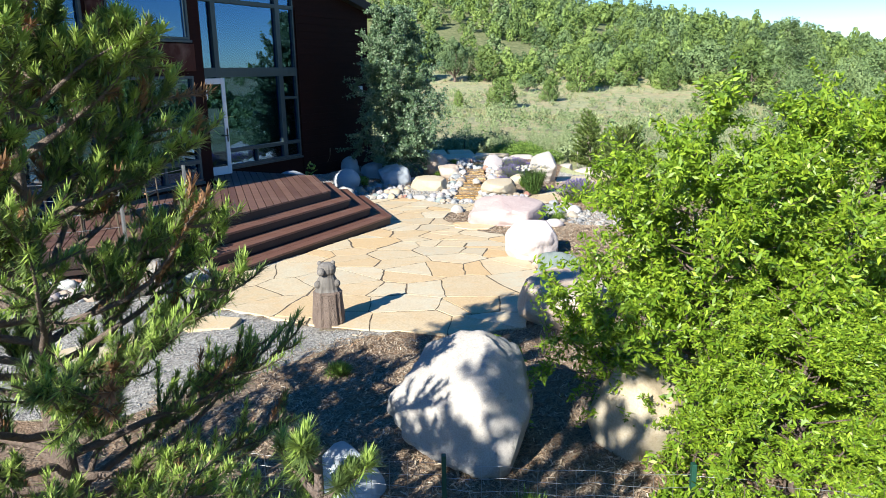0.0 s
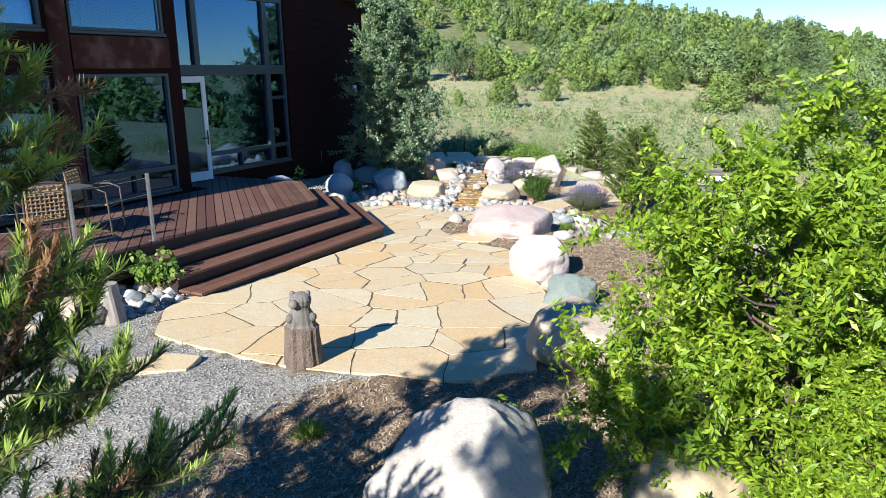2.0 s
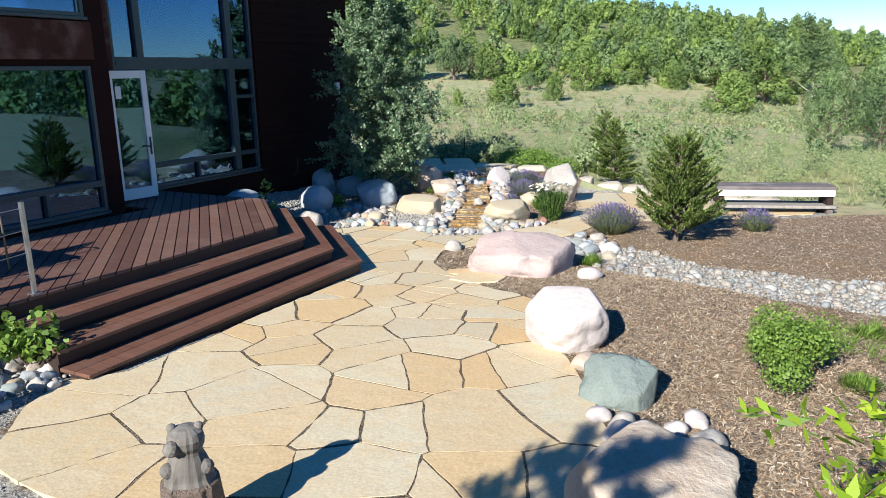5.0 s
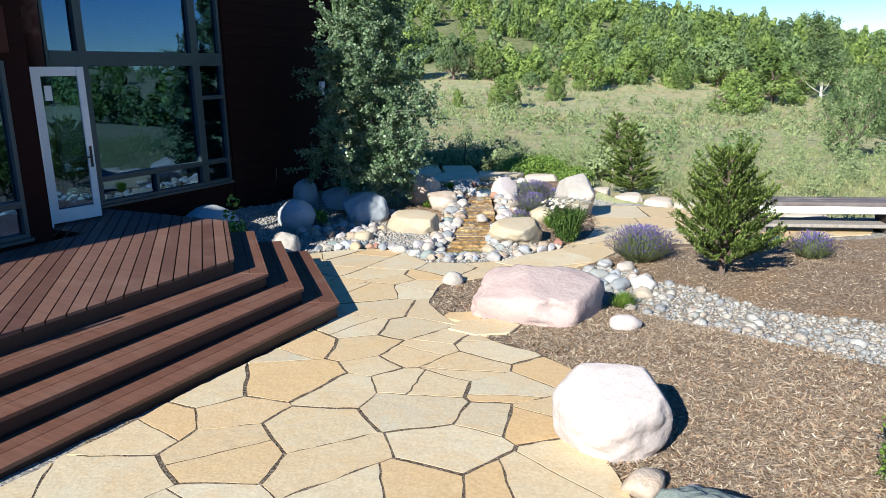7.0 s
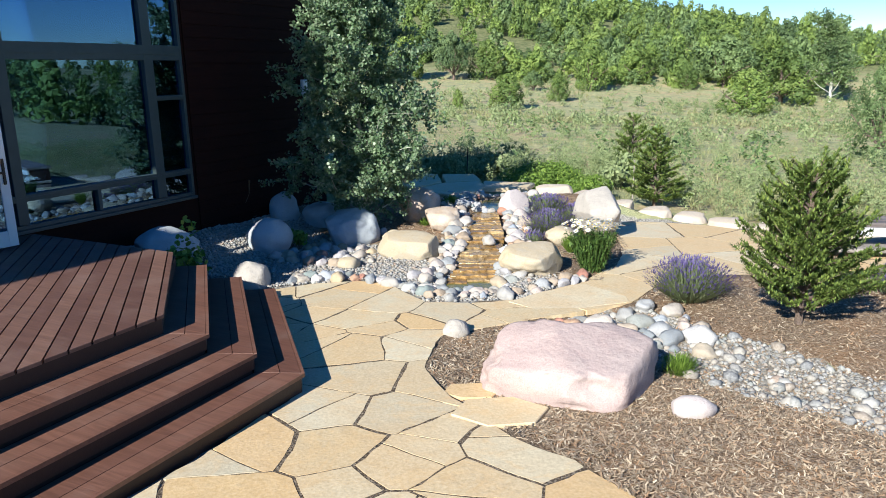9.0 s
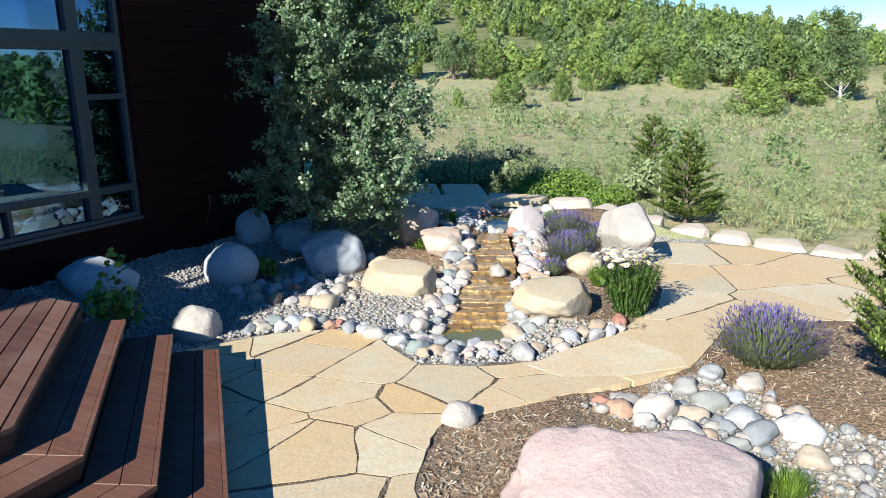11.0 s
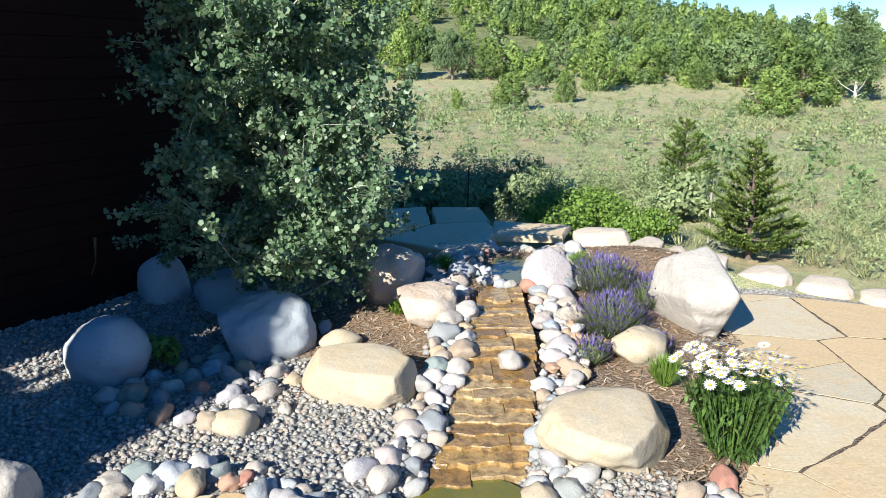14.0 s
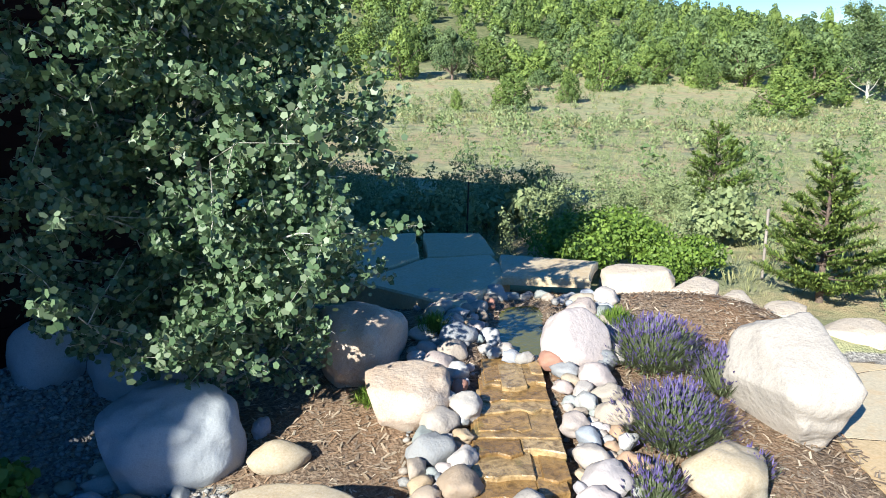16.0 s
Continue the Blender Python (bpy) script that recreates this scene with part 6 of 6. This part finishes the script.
def far_tree(seed, mat, oak=False, leaves=4200, size=0.024, lobes=26):
    """Trunk and crown of a tree of unit height and unit width."""
    V, F = dome_crown(seed, leaves, size, 0.22 if oak else 0.0, 0.4 if oak else 0.62, 3, lobes)
    g = np.random.default_rng(seed)
    wood = [tube(limb((0, 0, -0.05), (0.1, 0, 1), 0.7, g, 6, 0.12, 0.2), 0.035 * np.linspace(1, 0.3, 6), 6)]
    for t in np.linspace(0, 5.5, 5):
        wood.append(tube(limb((0, 0, 0.14), (math.cos(t), math.sin(t), 0.9), 0.55, g, 5, 0.25, 0.2), 0.018 * np.linspace(1, 0.3, 5), 5))
    root = empty("tree")
    part("trunk", mesh_of("trunk", *merge(wood), M_BARK, True), root)
    part("crown", mesh_of("crown", V, F, mat), root)
    return root


KINDS = [far_tree(700, M_JUNIPER), far_tree(701, M_OAK, True), far_tree(702, M_JUNIPER), far_tree(703, M_OAK, True, 11000, 0.012, 34)]
MEADOW = [(6.2, 74.5, 4.4, 3.4, 0), (1.8, 72, 1.4, 1.8, 2), (11.2, 95, 2.9, 2.4, 1), (12.4, 84, 2.9, 3.0, 0), (18.4, 97, 5.6, 6.4, 2), (28.2, 75.3, 6.0, 4.6, 0), (37, 88, 8.2, 6.6, 2), (37, 104, 7.6, 6.8, 1), (51, 105, 6.0, 8.5, 1), (18.8, 38.9, 3.6, 4.2, 3), (21.8, 39.8, 3.9, 5.0, 3), (25, 44, 4.2, 4.6, 3), (2, 104, 5.5, 6.2, 1), (6.5, 106, 6, 5.6, 0), (-4, 103, 6, 6.6, 2), (26, 106, 6, 4.8, 0), (31, 101, 4, 3.6, 2), (45, 99, 6, 5, 0), (58, 97, 7.5, 6.8, 1), (33.5, 60, 2.2, 2.0, 1), (30, 52, 5.0, 4.8, 1), (40, 63, 5, 5, 0), (-10, 101, 7, 6, 0)]
for x, y, w, h, k in MEADOW:
    ob = copy_thing(KINDS[k], Matrix.Translation((x, y, gz(x, y))) @ Matrix.Rotation(x * 1.7 + y, 4, "Z"))
    ob.scale = (w, w, h)
    tagged(ob, ("dense rounded juniper in the dry meadow", "spreading oak with pale trunk at the meadow's edge", "upright green juniper in the meadow", "rounded dark green oak with a slim trunk in the meadow")[k], "tree")
for ob in KINDS:
    for o in (*ob.children_recursive, ob):
        bpy.data.objects.remove(o)

wood, crown = broadleaf(77, 9.4, 3.2, 0.08, 0.20, 34, 12000, 0.14, lambda f: 0.5 + 0.7 * (1 - f), 3, 1.2, 0.45, 0.3, 6, 0.6, 0.45)
plant("old_oak_tree", wood, crown, M_ASPENBARK, M_OAK, pose(44, 91, gz(44, 91)), "tall half-bare tree with pale limbs at the meadow's edge", "tree")

point = (0.62, 0.45, 0.8, 0.45, 0.6)
crowns = [(dome_crown(800 + k, 800, 0.045, 0.0, point[k], 3), dome_crown(800 + k, 330, 0.066, 0.0, point[k], 3, 11)) for k in range(5)]
for k, mat in enumerate((M_JUNIPER, M_OAK, M_JUNIPER, M_OAK, M_JUNIPER)):
    n = 370
    d = 107 + 240 * rng.uniform(0, 1, n) ** 1.05
    x = d * rng.uniform(-0.16, 0.72, n)
    d = d + 10 * np.sin(x * 0.11 + k) + rng.normal(0, 4, n)
    d = np.maximum(d, 104)
    m = 90
    near = 30
    x = np.concatenate([x, rng.uniform(80, 330, m), rng.uniform(40, 95, near), rng.uniform(-150, 200, 30)])
    d = np.concatenate([d, rng.uniform(-90, 120, m), rng.uniform(-12, 50, near), rng.uniform(-220, -60, 30)])
    gap = np.sin(x * 0.09 + 1.5 * np.sin(d * 0.05)) * np.sin(d * 0.075 + 0.02 * x)
    keep = gap > np.where(d > 150, -0.7, -0.4)
    x, d = x[keep], d[keep]
    w = (2.3 + 3.3 * rng.uniform(0, 1, len(x)) ** 1.3) * (1 + 0.25 * smooth(150, 300, d))
    h = w * rng.uniform(0.75, (1.1, 1.2, 1.45, 1.1, 1.0)[k], len(x))
    close = (d > 90) & (d < 152)
    sets = []
    for pick, (V, F) in zip((close, ~close), crowns[k]):
        sets.append(scatter(V, F, np.column_stack([x, d, ground_z(x, d) - 0.3])[pick], np.column_stack([w, w, h])[pick], rng, 0.05))
    V, F = merge(sets)
    tagged(part("hillside_wood", mesh_of("hillside_wood", V, F, mat)), "dense juniper and oak wood over the hillside", "woods", kind="stuff")

# ---- patio of flagstones ----
rng = np.random.default_rng(12)
# where the larger stones lie, then random ones for the rest
LAID = [(-3.0, 9.53), (-2.62, 8.83), (-2.2, 8.26), (-2.1, 9.27), (-1.41, 9.69), (-0.44, 9.64), (-1.2, 9.19), (-0.67, 9.04), (-0.21, 9.05), (0.36, 9.09), (1.03, 9.34), (-1.63, 8.13), (-1.18, 8.37), (-0.51, 8.4), (-0.4, 7.68), (0.47, 7.61), (0.32, 8.21), (0.71, 8.19), (-1.23, 7.67), (-1.72, 7.69), (-1.33, 10.89), (-0.48, 10.63), (0.15, 10.8), (0.61, 10.18), (1.21, 10.63), (-2.2, 10.33)]
LAID_FAR = [(-0.78, 11.19), (-0.53, 14.18), (-0.74, 13.63), (-0.24, 13.6), (0.14, 13.19), (-0.6, 13.04), (-0.03, 12.73), (0.31, 12.4), (0.71, 12.88), (-0.38, 12.48), (-1.31, 13.1), (-1.17, 12.12), (-0.72, 11.84), (0.01, 11.98), (0.64, 11.87), (1.06, 12.22), (-0.05, 11.58), (0.52, 11.37), (0.95, 11.29), (-1.74, 12.0), (-1.41, 11.48), (-1.71, 17.31), (-0.54, 16.65), (-1.25, 16.34), (-1.09, 16.9), (-0.77, 16.06), (-0.57, 15.72), (-0.09, 15.93), (-0.13, 15.26), (0.27, 16.27), (0.7, 16.5), (0.8, 15.99), (-1.1, 15.53), (-0.82, 15.14), (-1.9, 16.71)]
seeds = LAID + LAID_FAR
for x, y in spread(PATIO, 400, rng, 0.52, 60):
    if min((x - a) ** 2 + (y - b) ** 2 for a, b in seeds) > (0.30 if y < 16.9 and x < 1.3 else 0.75):
        seeds.append((float(x), float(y)))
heavy = rng.uniform(-1, 1, len(seeds)) * 0.10
patio = tagged(empty("patio", pose(0, 0, 0)), "patio of irregular buff sandstone flagstones with sandy joints", "patio", kind="structure")


def lay_flag(cell, i):
    """One flagstone with roughened edges."""
    fine = []
    for (x0, y0), (x1, y1) in zip(cell, cell[1:] + cell[:1]):
        L = math.hypot(x1 - x0, y1 - y0)
        if L < 0.02:
            continue
        k = max(1, int(L / 0.09))
        for s in range(k):
            f = s / k
            x, y = x0 + (x1 - x0) * f, y0 + (y1 - y0) * f
            w = 0.014 * noise.noise(Vector((x * 9, y * 9, i * 3.1)))
            bx = 0.05 * noise.noise(Vector((x * 1.25, y * 1.25, 3.7))) + 0.022 * noise.noise(Vector((x * 3.3, y * 3.3, 8.2)))
            by = 0.05 * noise.noise(Vector((x * 1.25, y * 1.25, 21.7))) + 0.022 * noise.noise(Vector((x * 3.3, y * 3.3, 31.2)))
            fine.append((x + bx + w, y + by - w))
    if len(fine) < 3:
        return
    lift = random.uniform(0, 0.0018)
    part("flagstone", prism("flagstone", fine, lambda x, y: patio_z(x, y) - 0.06, lambda x, y: patio_z(x, y) + lift, M_FLAG), patio)


for i, (sx, sy) in enumerate(seeds):
    cell = list(PATIO)
    for j, (tx, ty) in enumerate(seeds):
        if j != i and (tx - sx) ** 2 + (ty - sy) ** 2 < 9:
            L = math.hypot(tx - sx, ty - sy)
            ux, uy = (tx - sx) / L, (ty - sy) / L
            gap = 0.012 + 0.006 * math.sin(i * 1.7 + j * 1.7)
            cell = clip_half(cell, sx + ux * (L / 2 + (heavy[i] - heavy[j]) / 2 / L - gap), sy + uy * (L / 2 + (heavy[i] - heavy[j]) / 2 / L - gap), ux, uy)
            if len(cell) < 3:
                break
    if len(cell) < 3:
        continue
    cells = [cell]
    area = 0.5 * abs(sum(x0 * y1 - x1 * y0 for (x0, y0), (x1, y1) in zip(cell, cell[1:] + cell[:1])))
    if area > 0.34 and rng.uniform() < 0.55:
        px, py = (sum(q[k] for q in cell) / len(cell) + rng.uniform(-0.12, 0.12) for k in (0, 1))
        far = max(cell, key=lambda q: math.hypot(q[0] - px, q[1] - py))
        a = math.atan2(far[1] - py, far[0] - px) + rng.uniform(-0.5, 0.5)
        ux, uy = math.cos(a), math.sin(a)
        cells = [clip_half(cell, px - ux * 0.008, py - uy * 0.008, ux, uy), clip_half(cell, px + ux * 0.008, py + uy * 0.008, -ux, -uy)]
    for piece in cells:
        lay_flag(piece, i)
